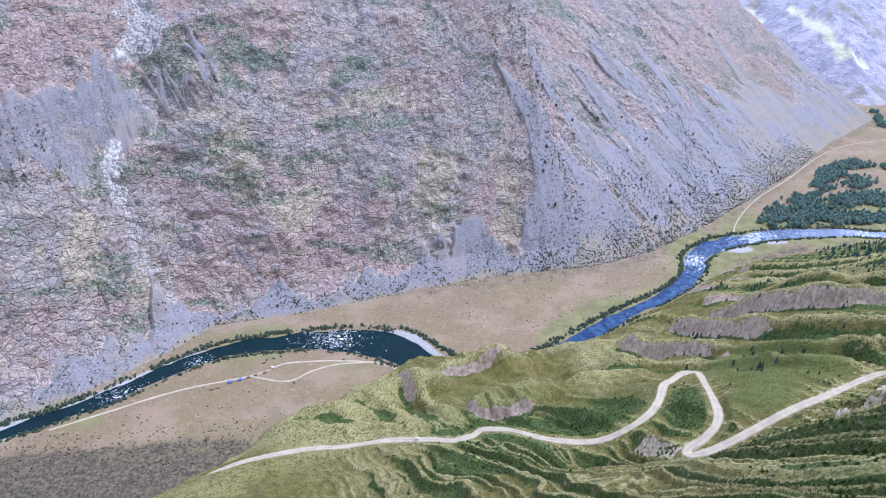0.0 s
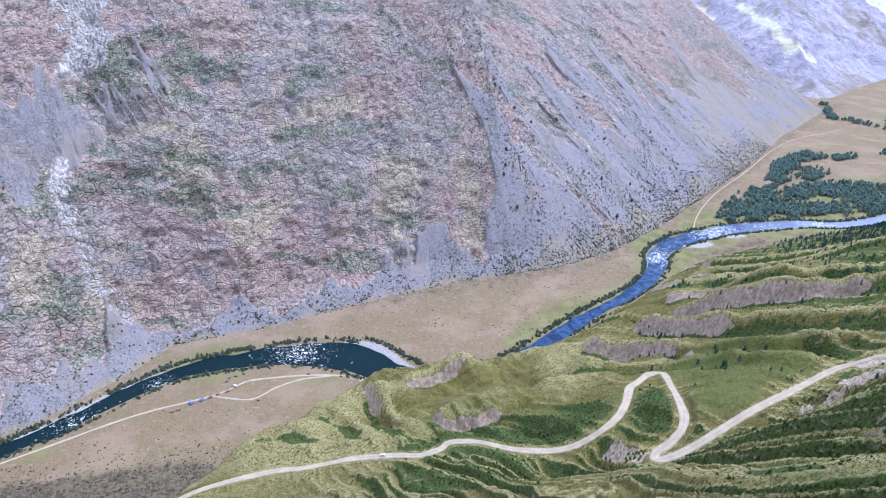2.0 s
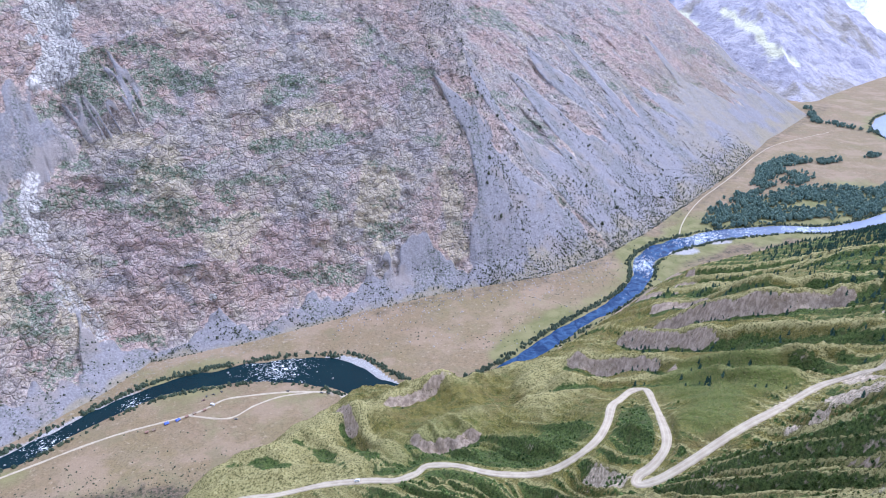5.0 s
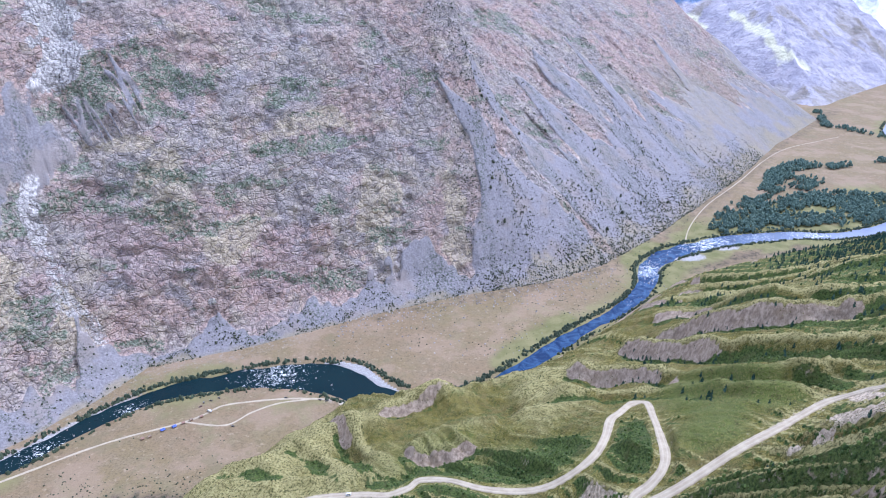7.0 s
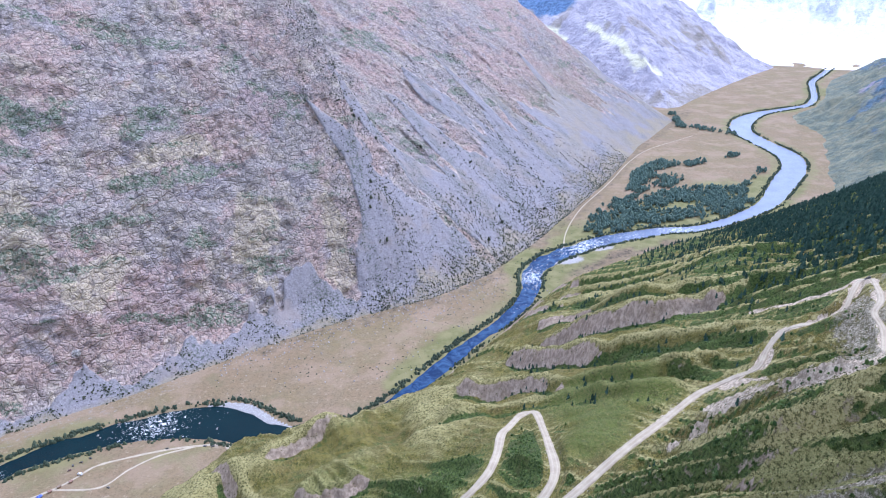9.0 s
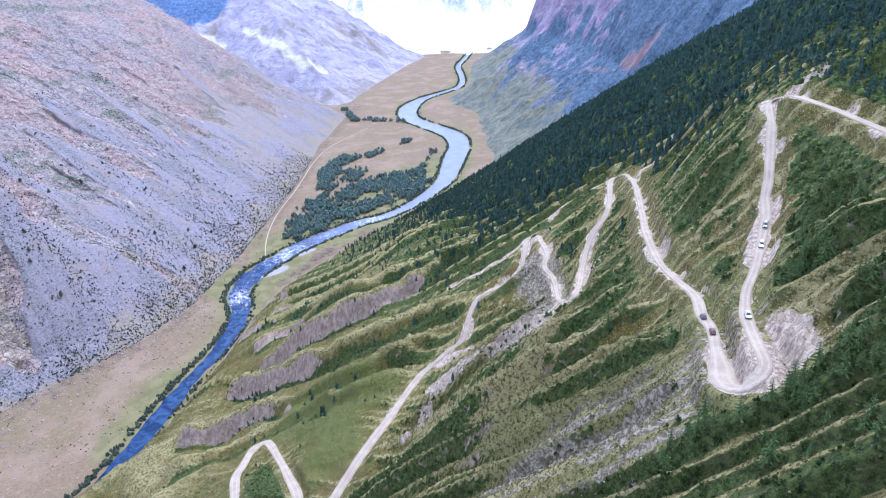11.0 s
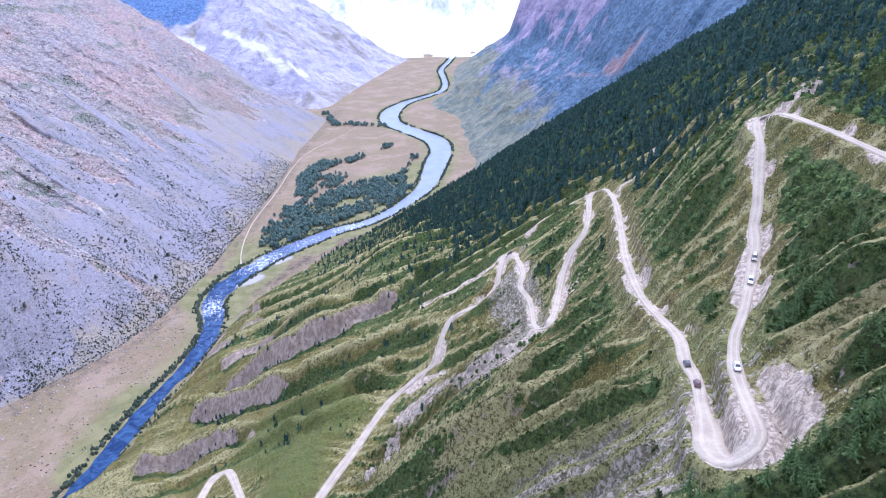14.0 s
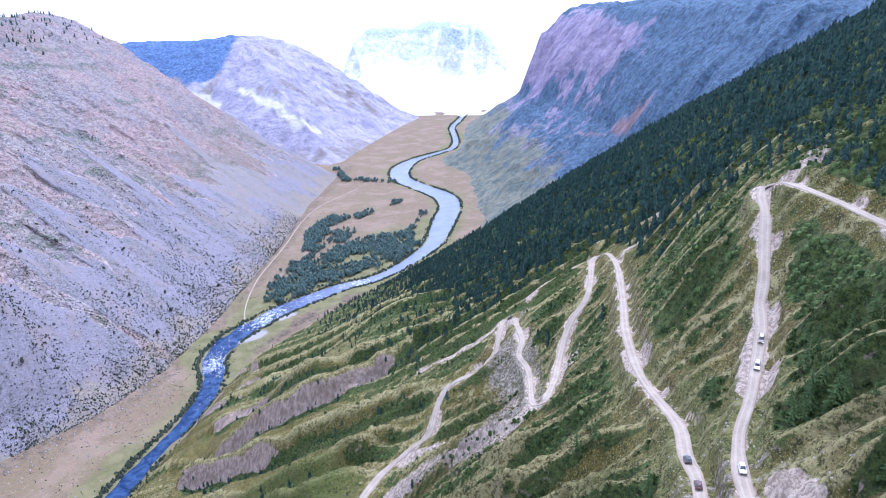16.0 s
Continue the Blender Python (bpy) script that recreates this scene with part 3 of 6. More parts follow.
def hill_material():
    n = Nodes("grassy hillside")
    big, mid, fine, tiny = n.noise(24, 5, 0.6), n.noise(8, 6, 0.65), n.noise(1.7, 6, 0.75), n.noise(0.6, 5, 0.75)
    grass = n.mix(n.ramp(mid, 0.38, 0.62), (0.126, 0.112, 0.020), (0.215, 0.175, 0.038))
    grass = n.mix(n.ramp(big, 0.52, 0.62, 0, 0.7), grass, (0.165, 0.118, 0.038))
    grass = n.mix(n.ramp(n.noise(15, 5, 0.65), 0.54, 0.64, 0, 0.8), grass, (0.085, 0.115, 0.022))
    grass = n.mix(n.ramp(n.math("ADD", n.mask("dry"), n.math("MULTIPLY", n.math("SUBTRACT", mid, 0.5), 0.6)), 0.15, 0.85), grass, n.mix(n.ramp(fine, 0.35, 0.65), (0.51, 0.445, 0.20), (0.26, 0.222, 0.07)))
    grass = n.mix(n.mask("lush"), grass, n.mix(fine, (0.078, 0.12, 0.017), (0.15, 0.19, 0.036)))
    grass = n.mix(n.ramp(fine, 0.51, 0.58, 0, 0.85), grass, (0.055, 0.06, 0.018))
    grass = n.mix(n.ramp(tiny, 0.53, 0.61, 0, 0.75), grass, (0.50, 0.435, 0.18))
    grass = n.mix(n.ramp(tiny, 0.44, 0.34, 0, 0.6), grass, (0.05, 0.05, 0.018))
    bush = n.mix(n.ramp(fine, 0.38, 0.62), (0.024, 0.046, 0.012), (0.115, 0.155, 0.036))
    bush = n.mix(n.ramp(tiny, 0.54, 0.62, 0, 0.6), bush, (0.20, 0.225, 0.07))
    bush = n.mix(n.ramp(mid, 0.5, 0.64, 0, 0.6), bush, (0.105, 0.108, 0.036))
    col = n.mix(n.ramp(n.math("ADD", n.mask("bush"), n.math("MULTIPLY", n.math("SUBTRACT", n.noise(5, 6, 0.75), 0.5), 1.3)), 0.42, 0.58), grass, bush)
    earth = n.mix(n.ramp(n.noise(2.8, 6, 0.75, (1, 1, 0.35)), 0.38, 0.62), (0.30, 0.222, 0.165), (0.56, 0.435, 0.33))
    earth = n.mix(n.ramp(n.noise(9, 5, 0.7), 0.5, 0.66, 0, 0.5), earth, (0.35, 0.25, 0.165))
    col = n.mix(n.ramp(n.math("ADD", n.mask("earth"), n.math("MULTIPLY", n.math("SUBTRACT", n.noise(6, 6, 0.7), 0.5), 0.8)), 0.35, 0.5), col, earth)
    gravel = n.mix(n.ramp(n.noise(1.5, 6, 0.78, (1, 1, 0.5)), 0.42, 0.58), (0.39, 0.30, 0.21), (0.82, 0.68, 0.51))
    gravel = n.mix(n.ramp(n.noise(4, 5, 0.7), 0.45, 0.7, 0, 0.6), gravel, (0.50, 0.39, 0.28))
    col = n.mix(n.ramp(n.math("ADD", n.mask("gravel"), n.math("MULTIPLY", n.math("SUBTRACT", n.noise(3.5, 6, 0.75), 0.5), 1.3)), 0.42, 0.58), col, gravel)
    rubble = n.mix(n.ramp(n.noise(1.4, 5, 0.8), 0.45, 0.58), (0.21, 0.175, 0.11), (0.58, 0.50, 0.375))
    rubble = n.mix(n.ramp(n.noise(3.2, 5, 0.7), 0.5, 0.62, 0, 0.7), rubble, (0.12, 0.115, 0.045))
    col = n.mix(n.ramp(n.math("ADD", n.mask("rubble"), n.math("MULTIPLY", n.math("SUBTRACT", n.noise(5, 6, 0.75), 0.5), 1.2)), 0.4, 0.62), col, rubble)
    h = n.math("ADD", n.math("MULTIPLY", fine, 0.8), n.math("MULTIPLY", tiny, 0.35))
    h = n.math("ADD", h, n.math("MULTIPLY", mid, 1.2))
    return n.done(col, n.bump(h, 2.4))


def floor_material():
    n = Nodes("valley floor of dry grass")
    big, mid, fine = n.noise(170, 4), n.noise(26, 5, 0.6), n.noise(2.5, 5, 0.7)
    dry = n.mix(n.ramp(big, 0.4, 0.65), (0.25, 0.178, 0.105), (0.235, 0.178, 0.092))
    dry = n.mix(n.ramp(mid, 0.4, 0.7, 0, 0.6), dry, (0.25, 0.195, 0.125))
    dry = n.mix(n.ramp(fine, 0.48, 0.62, 0, 0.75), dry, (0.15, 0.115, 0.068))
    dry = n.mix(n.ramp(n.noise(7, 5, 0.7), 0.56, 0.68, 0, 0.5), dry, (0.42, 0.335, 0.23))
    dry = n.mix(n.ramp(n.noise(75, 5, 0.65), 0.46, 0.62, 0, 0.6), dry, (0.33, 0.24, 0.165))
    dry = n.mix(n.ramp(n.noise(48, 5, 0.65), 0.55, 0.66, 0, 0.6), dry, (0.20, 0.165, 0.09))
    heath = n.mix(n.ramp(n.noise(4, 6, 0.75), 0.42, 0.6), (0.075, 0.065, 0.042), (0.18, 0.132, 0.092))
    dry = n.mix(n.ramp(n.math("ADD", n.mask("heath"), n.math("MULTIPLY", n.math("SUBTRACT", n.noise(14, 6, 0.7), 0.5), 0.9)), 0.35, 0.65), dry, heath)
    green = n.mix(n.ramp(mid, 0.35, 0.65), (0.16, 0.155, 0.06), (0.235, 0.21, 0.095))
    col = n.mix(n.ramp(n.math("ADD", n.mask("green"), n.math("MULTIPLY", n.math("SUBTRACT", mid, 0.5), 0.7)), 0.3, 0.7), dry, green)
    shingle = n.mix(n.ramp(n.cells(2.0), 0.1, 0.6), (0.50, 0.48, 0.47), (0.33, 0.31, 0.30))
    col = n.mix(n.ramp(n.math("ADD", n.mask("shingle"), n.math("MULTIPLY", n.math("SUBTRACT", n.noise(6, 5, 0.7), 0.5), 0.6)), 0.35, 0.6), col, shingle)
    track = n.mix(fine, (0.60, 0.54, 0.44), (0.47, 0.40, 0.31))
    col = n.mix(n.ramp(n.mask("track"), 0.3, 0.7), col, track)
    return n.done(col, n.bump(fine, 0.7))


def water_material():
    n = Nodes("river water", 0.12)
    n.b.inputs["Specular IOR Level"].default_value = 0.22
    n.b.inputs["IOR"].default_value = 1.33
    # upstream blue and the paler far tint paint sky reflection into the water
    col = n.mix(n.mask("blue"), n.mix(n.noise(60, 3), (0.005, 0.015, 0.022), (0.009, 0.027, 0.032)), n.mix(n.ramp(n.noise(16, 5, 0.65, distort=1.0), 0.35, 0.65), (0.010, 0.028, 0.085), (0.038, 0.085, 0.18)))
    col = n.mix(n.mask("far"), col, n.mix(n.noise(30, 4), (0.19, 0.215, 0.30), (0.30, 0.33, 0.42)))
    foam = n.ramp(n.math("ADD", n.mask("white"), n.math("MULTIPLY", n.math("SUBTRACT", n.noise(5.0, 6, 0.75, distort=1.5), 0.5), 3.2)), 0.62, 0.8)
    col = n.mix(foam, col, (0.75, 0.77, 0.78))
    n.put(n.b.inputs["Roughness"], n.ramp(foam, 0, 1, 0.14, 0.8))
    h = n.math("ADD", n.noise(2.2, 3), n.math("MULTIPLY", n.noise(0.7, 3), 0.4))
    return n.done(col, n.bump(h, 0.35))


def road_material():
    n = Nodes("dusty gravel road")
    fine = n.noise(0.8, 5, 0.7)
    col = n.mix(n.ramp(n.noise(7, 5, 0.6), 0.35, 0.65), (0.47, 0.39, 0.28), (0.37, 0.30, 0.215))
    col = n.mix(n.ramp(n.mask("rut"), 0.35, 0.8, 0, 0.4), col, (0.56, 0.475, 0.36))
    col = n.mix(n.ramp(fine, 0.5, 0.7, 0, 0.5), col, (0.26, 0.23, 0.195))
    return n.done(col, n.bump(fine, 0.3))


def far_material(name, stone_a, stone_b, wood, pale, glow=0.0, grass=((0.35, 0.29, 0.19), (0.25, 0.22, 0.14))):
    n = Nodes(name)
    mid, fine = n.noise(90, 6, 0.7, distort=0.6), n.noise(20, 6, 0.75)
    rock = n.mix(n.ramp(mid, 0.38, 0.62), stone_a, stone_b)
    rock = n.mix(n.ramp(fine, 0.5, 0.66, 0, 0.6), rock, tuple(0.55 * v for v in stone_b))
    col = n.mix(n.ramp(n.math("ADD", n.mask("meadow"), n.math("MULTIPLY", n.math("SUBTRACT", mid, 0.5), 0.8)), 0.15, 0.85), rock, n.mix(n.ramp(n.noise(34, 5, 0.7), 0.38, 0.62), *grass))
    col = n.mix(n.ramp(n.math("ADD", n.mask("wood"), n.math("MULTIPLY", n.math("SUBTRACT", fine, 0.5), 0.8)), 0.2, 0.8), col, n.mix(n.ramp(n.noise(12, 5, 0.8), 0.4, 0.6), wood, tuple(1.8 * v for v in wood)))
    # pale paints sunlit streaks on the north mountain, white haze on the centre one
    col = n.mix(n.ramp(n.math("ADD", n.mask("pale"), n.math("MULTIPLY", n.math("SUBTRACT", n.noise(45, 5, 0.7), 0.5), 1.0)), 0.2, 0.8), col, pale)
    col = n.mix(n.mask("red"), col, n.mix(fine, (0.40, 0.24, 0.22), (0.5, 0.33, 0.29)))
    # emission brightens the whole surface like distant haze; it is no lamp
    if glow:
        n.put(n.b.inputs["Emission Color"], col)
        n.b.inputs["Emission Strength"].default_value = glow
    return n.done(col, n.bump(n.math("ADD", fine, n.math("MULTIPLY", mid, 3.0)), 12))


ROCK, HILL, FLOOR, WATER, GRAVEL_ROAD = rock_material(), hill_material(), floor_material(), water_material(), road_material()
# blue, lilac and white tints put distance haze into the base colours
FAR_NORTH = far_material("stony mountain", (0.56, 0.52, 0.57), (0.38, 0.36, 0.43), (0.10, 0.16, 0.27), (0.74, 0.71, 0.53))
FAR_CENTRE = far_material("glowing hazed cliffs", (0.78, 0.78, 0.82), (0.50, 0.53, 0.64), (0.34, 0.39, 0.53), (0.93, 0.92, 0.91), 0.15)
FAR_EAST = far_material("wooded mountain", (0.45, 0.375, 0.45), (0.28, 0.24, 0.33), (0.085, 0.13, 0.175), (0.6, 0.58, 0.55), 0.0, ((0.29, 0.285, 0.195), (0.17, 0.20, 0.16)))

# ---- the valley floor, one sheet out to the horizon ----
turns = np.concatenate([np.arange(-180, -46, 5.0), np.arange(-45, 75, 0.28), np.arange(75, 181, 5.0)])
reach = np.concatenate([np.linspace(0, 540, 8), np.arange(560, 1300, 4.5), np.geomspace(1300, 4800, 130)])
x, y = polar(turns, reach)
edge = river_edge(x, y)
z = ground_height(x, y, edge)
TRACKS = [smooth_line([(-430, 622), (-340, 676), (-287, 703), (-227, 724), (-205, 737), (-186, 752), (-150, 757), (-102, 758), (-53, 752)]),
          smooth_line([(-227, 724), (-177, 713), (-149, 735), (-118, 750), (-75, 755)]),
          smooth_line([(560, 1130), (610, 1230), (700, 1350), (830, 1480), (980, 1640), (1100, 1740), (1300, 1830)])]
track = (1 - step(0, 26, np.hypot((x + 35) / 1.6, y - 752))) * (0.5 + 0.6 * grain(x / 8, y / 8, seed=3))
wash = np.maximum.reduce([np.exp(-(np.hypot((x - 560) / 1.5, y - 1110) / 22) ** 2), np.exp(-(np.hypot((x - 640) / 2, y - 1142) / 16) ** 2)])
shingle = np.clip((1 - step(0.5, 4, edge)) * 0.22 + (1 - step(8, 12, edge + 7 * np.abs(x + 15) / 45)) * (np.abs(x + 15) < 55) * (y > 765 - 0.3 * x) + wash * (edge < 60) + 0.36 * step(-10, -110, x) * (1 - step(20, 55, near_line(x, y, WEST_FOOT)[0])), 0, 1)
green = (1 - step(10, 60, edge)) * (0.2 + 0.34 * step(60, 200, x)) + 0.35 * step(0.0, 0.6, fractal(x / 120, y / 120, octaves=3, seed=8)) + 0.5 * 1.6 * np.exp(-(near_line(x, y, [(700, 1230), (860, 1300), (1060, 1330)])[0] / 75) ** 2)
heath = step(640, 560, y - 0.12 * (x + 300)) * step(-150, -230, x) + 0.45 * (1 - step(15, 60, near_line(x, y, WEST_FOOT)[0])) * step(-150, 20, x)
heath = np.clip(heath + 0.55 * np.exp(-(near_line(x, y, [(545, 1060), (640, 1095), (760, 1125), (900, 1135)])[0] / 34) ** 2), 0, 1)
tagged(sheet("ground", np.stack([x, y, z], -1), FLOOR, track=track, shingle=shingle, green=green, heath=heath), "dry tan grass valley floor with green river banks", "valley floor", kind="structure")

for line, half in zip(TRACKS, (1.7, 1.5, 1.1)):
    line = smooth_line([tuple(q) for q in line], 3)
    tang = np.gradient(line, axis=0)
    tang /= np.linalg.norm(tang, axis=1)[:, None]
    half = half * (1 + 0.25 * grain(np.arange(len(line)) / 5, np.arange(len(line)) * 0.0, seed=4))[:, None]
    across = np.array([-1.0, -0.5, 0.0, 0.5, 1.0])
    px, py = line[:, 0, None] - tang[:, 1, None] * half * across, line[:, 1, None] + tang[:, 0, None] * half * across
    pz = ground_height(px, py) + 0.25 + np.array([-0.3, 0, 0.05, 0, -0.3])
    tagged(sheet("dirt_track", np.stack([px, py, pz], -1), GRAVEL_ROAD, rut=np.broadcast_to(np.array([0, 1, 0.4, 1, 0]), px.shape)), "pale dusty dirt track across the river flat", "track", kind="structure")

# ---- the river ----
along = np.vstack([RIVER])
tang = np.gradient(along[:, :2], axis=0)
tang /= np.linalg.norm(tang, axis=1)[:, None]
across = np.linspace(-0.58, 0.58, 9)
px = along[:, 0, None] - tang[:, 1, None] * along[:, 2, None] * across
py = along[:, 1, None] + tang[:, 0, None] * along[:, 2, None] * across
RAPIDS = [((468, 1065), 56, 0.62), ((-130, 815), 60, 0.55), ((620, 1160), 85, 0.64), ((830, 1178), 70, 0.55), ((400, 970), 40, 0.3), ((-300, 755), 30, 0.5), ((-380, 690), 40, 0.5), ((720, 1180), 60, 0.5)]
white = np.zeros_like(px)
for (cx, cy), size, how in RAPIDS:
    white = np.maximum(white, how * np.exp(-(np.hypot(px - cx, py - cy) / size) ** 2))
# blue and far: where sky reflection is painted into the water colour
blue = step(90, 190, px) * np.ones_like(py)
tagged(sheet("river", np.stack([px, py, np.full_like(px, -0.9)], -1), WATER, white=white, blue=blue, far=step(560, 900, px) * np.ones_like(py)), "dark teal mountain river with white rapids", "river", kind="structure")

# ---- the rock wall and stone slopes across the river ----
turns = np.concatenate([np.arange(-62, -36, 0.5), np.arange(-36, 36.2, 0.085)])
foot_turn = [math.degrees(math.atan2(fx - CENTRE[0], fy - CENTRE[1])) for fx, fy in WEST_FOOT]
foot_reach = [math.hypot(fx - CENTRE[0], fy - CENTRE[1]) for fx, fy in WEST_FOOT]
start = np.interp(turns, foot_turn, foot_reach) - 40
span = np.interp(turns, [-62, 0, 8, 24, 30, 34, 37], [760, 850, 1700, 1750, 1500, 1100, 900])
share = np.concatenate([np.linspace(0, 0.62, 330)[:-1], np.linspace(0.62, 1, 60)])
x, y = polar(turns, start[None, :] + span[None, :] * share[:, None])
z, d, s, cliff = west_height(x, y)
start_rock = np.interp(s, *ROCK_FOOT) * (1 + 0.35 * fractal(s / 18, z / 30, octaves=2, seed=24))
upper = step(0.0, 0.3, fractal(s / 150 + d / 500, d / 420, octaves=4, seed=23) * 0.9 + 0.35 * fractal(s / 40, d / 120, octaves=3, seed=27) + (d - 225) / 230)
fans = np.zeros_like(x)
for line, wide in (([(125, 1250), (180, 1225), (250, 1180), (330, 1130)], (3, 70)), ([(250, 1330), (330, 1300), (400, 1270)], (30, 70)), ([(323, 1517), (400, 1440), (480, 1370)], (16, 60)),
                   ([(616, 1699), (720, 1610), (837, 1505)], (10, 60)), ([(482, 1770), (560, 1660), (640, 1560)], (8, 26)), ([(797, 2030), (860, 1900), (930, 1760)], (8, 30))):
    far, _, run = near_line(x, y, line)
    whole = near_line(np.array([line[-1][0]]), np.array([line[-1][1]]), line)[2][0]
    half = wide[0] + (wide[1] - wide[0]) * run / whole
    fans = np.maximum(fans, 1 - step(0.8, 1.1, far / half + 0.25 * fractal(s / 40, d / 90, octaves=3, seed=29)))
upper = upper * (1 - fans)
rocky = cliff * step(-4, 3, z - start_rock) + (1 - cliff) * upper
shelf = (1 - step(-8, 10, near_line(s, z, [(900, 262), (960, 262), (1040, 262), (1082, 285)])[0] - 46 + 26 * fractal(s / 24, z / 60, octaves=3, seed=25))) * cliff
fan = (1 - step(-6, 14, near_line(s, z, [(1192, 350), (1185, 300), (1150, 290)])[0] - 26)) * 0.9 * step(0.45, 0.75, ridged((s + 0.3 * z) / 11, z / 90, octaves=2, seed=26)) * cliff
rocky = rocky * (1 - shelf * (0.6 + 0.4 * step(-0.2, 0.3, fractal(s / 9, z / 70, octaves=3, seed=28)))) * (1 - fan)
scree = 1 - rocky
# crags: the rock is pushed out and in, with ledges
crag = 9 * ridged(s / 85, (z - 0.3 * s) / 75, octaves=4, seed=71) + 4.5 * ridged((s + 0.2 * z) / 30, (z + 0.3 * s) / 24, octaves=4, seed=72) + 2.0 * fractal(x / 9, y / 9, z / 7, octaves=3, seed=73) + 4 * (np.abs(((z + 0.22 * s + 26 * fractal(s / 60, z / 60, octaves=3, seed=76)) / 41) % 1 - 0.5) * 2) ** 2 * step(-0.3, 0.4, fractal(s / 90, z / 50, octaves=2, seed=77)) - 7.5
push = crag * rocky + (0.8 * fractal(x / 8, y / 8, octaves=3, seed=74) + 0.7 * ridged(s / 26, d / 120, octaves=2, seed=75)) * scree * step(5, 40, d)
rx, ry = x - CENTRE[0], y - CENTRE[1]
rr = np.hypot(rx, ry)
x2, y2, z2 = x - push * rx / rr * 0.8, y - push * ry / rr * 0.8, z + push * 0.45
green = step(0.38, 0.75, fractal(s / 95, (z + 0.15 * s) / 24, octaves=4, seed=81) + 0.25 * fractal(x / 20, y / 20, z / 8, octaves=2, seed=82)) * rocky * 0.8
green = green * 0.8
for cs, cz, ws, wz in ((1150, 325, 26, 50), (1185, 352, 42, 26), (1222, 330, 30, 48), (1270, 335, 55, 22), (1100, 300, 20, 26), (1088, 275, 12, 40), (1292, 178, 26, 14), (1401, 317, 22, 13), (1365, 300, 20, 13), (1360, 232, 70, 10), (1440, 225, 60, 9), (1432, 140, 26, 20), (1120, 240, 26, 14)):
    green = np.maximum(green, (1 - step(0.5, 1.2, np.hypot((s - cs) / ws, (z - cz) / wz) + 0.6 * fractal(s / 26, z / 18, octaves=4, seed=85))) * rocky * 0.85)
tuft = step(-0.05, 0.5, fractal((s - 0.3 * d) / 26, d / 150, octaves=4, seed=83) + 0.3 * fractal(x / 9, y / 9, octaves=2, seed=89) + 0.2 * (1 - step(20, 90, d))) * scree
gully_d = near_line(s, z, [(1145, 560), (1145, 426), (1149, 380), (1127, 346), (1100, 300), (1066, 216), (1068, 174), (1072, 140), (1078, 90), (1110, 40)])[0]
pale = (1 - step(4, 15, gully_d * np.interp(z, [0, 60, 160, 320, 350], [0.6, 0.8, 1.0, 1.0, 0.45]) + 6 * fractal(s / 16, z / 16, octaves=3, seed=84))) * np.interp(z, [0, 60, 150, 185, 225, 250, 330, 350, 430], [0.5, 0.5, 0.45, 0.9, 0.8, 0.1, 0.3, 1, 1]) * cliff
pale = np.maximum(pale, 0.9 * (1 - step(3, 7, np.hypot(s - 1254, z - 55))))
# fields of wine red and of buff rock
wine, buff = np.zeros_like(z), np.zeros_like(z)
for cs, cz, ws, wz in ((1175, 130, 60, 55), (1140, 190, 30, 30), (1350, 75, 70, 40), (1000, 350, 60, 60), (1060, 110, 40, 30), (1560, 290, 40, 50)):
    wine = np.maximum(wine, 1 - step(0.4, 1.3, np.hypot((s - cs) / ws, (z - cz) / wz) + 0.5 * fractal(s / 30, z / 30, octaves=3, seed=141)))
for cs, cz, ws, wz in ((1225, 200, 45, 50), (1073, 63, 26, 45), (1300, 130, 50, 30), (1180, 262, 40, 14), (1640, 100, 22, 70), (1505, 120, 40, 60), (1010, 130, 40, 40), (1420, 260, 60, 22)):
    buff = np.maximum(buff, 1 - step(0.4, 1.3, np.hypot((s - cs) / ws, (z - cz) / wz) + 0.5 * fractal(s / 30, z / 30, octaves=3, seed=142)))
meadow = np.where(s > 1750, (1 - step(4, 62, d + 34 * fractal(s / 50, d / 40, octaves=4, seed=86))) * 0.85, (1 - step(2, 16, d + 6 * fractal(s / 30, d / 30, octaves=2, seed=86))) * 0.8)
meadow = np.maximum(meadow, 0.5 * step(2250, 2500, s) * step(0.2, -0.2, fractal(s / 90, d / 90, octaves=3, seed=87)) * (1 - step(250, 420, d)))
keep = (z[:-1, :-1] > -11) & (z[1:, 1:] > -11)
tagged(sheet("mountain_west", np.stack([x2, y2, z2], -1), ROCK, keep, wood=step(425, 470, z2 + 40 * fractal(x / 70, y / 70, octaves=3, seed=88)) * step(700, 560, x) * step(380, 480, x) * 0.45, scree=scree, green=green, wine=wine, buff=buff, tuft=tuft, pale=pale, meadow=meadow),
       "steep pinkish grey rock wall with lilac grey scree slopes", "mountain", kind="structure")

# ---- the near hillside ----
turns = np.concatenate([np.arange(-180, -33, 3.0), np.arange(-33, 77, 0.15), np.arange(77, 181.5, 3.0)])
turns[-1] = 180
reach = np.concatenate([[0, 15, 30], np.geomspace(45, 1330, 550)])
x, y = polar(turns, reach)
z, f = hill_height(x, y, True)
z = np.where(f["base"] < -6, -8, z)
gxx = np.gradient(z, axis=1) / np.maximum(np.hypot(np.gradient(x, axis=1), np.gradient(y, axis=1)), 0.01)
gyy = np.gradient(z, axis=0) / np.maximum(np.hypot(np.gradient(x, axis=0), np.gradient(y, axis=0)), 0.01)
steep = np.hypot(gxx, gyy)
patch = fractal(x / 50, y / 50, octaves=4, seed=91)


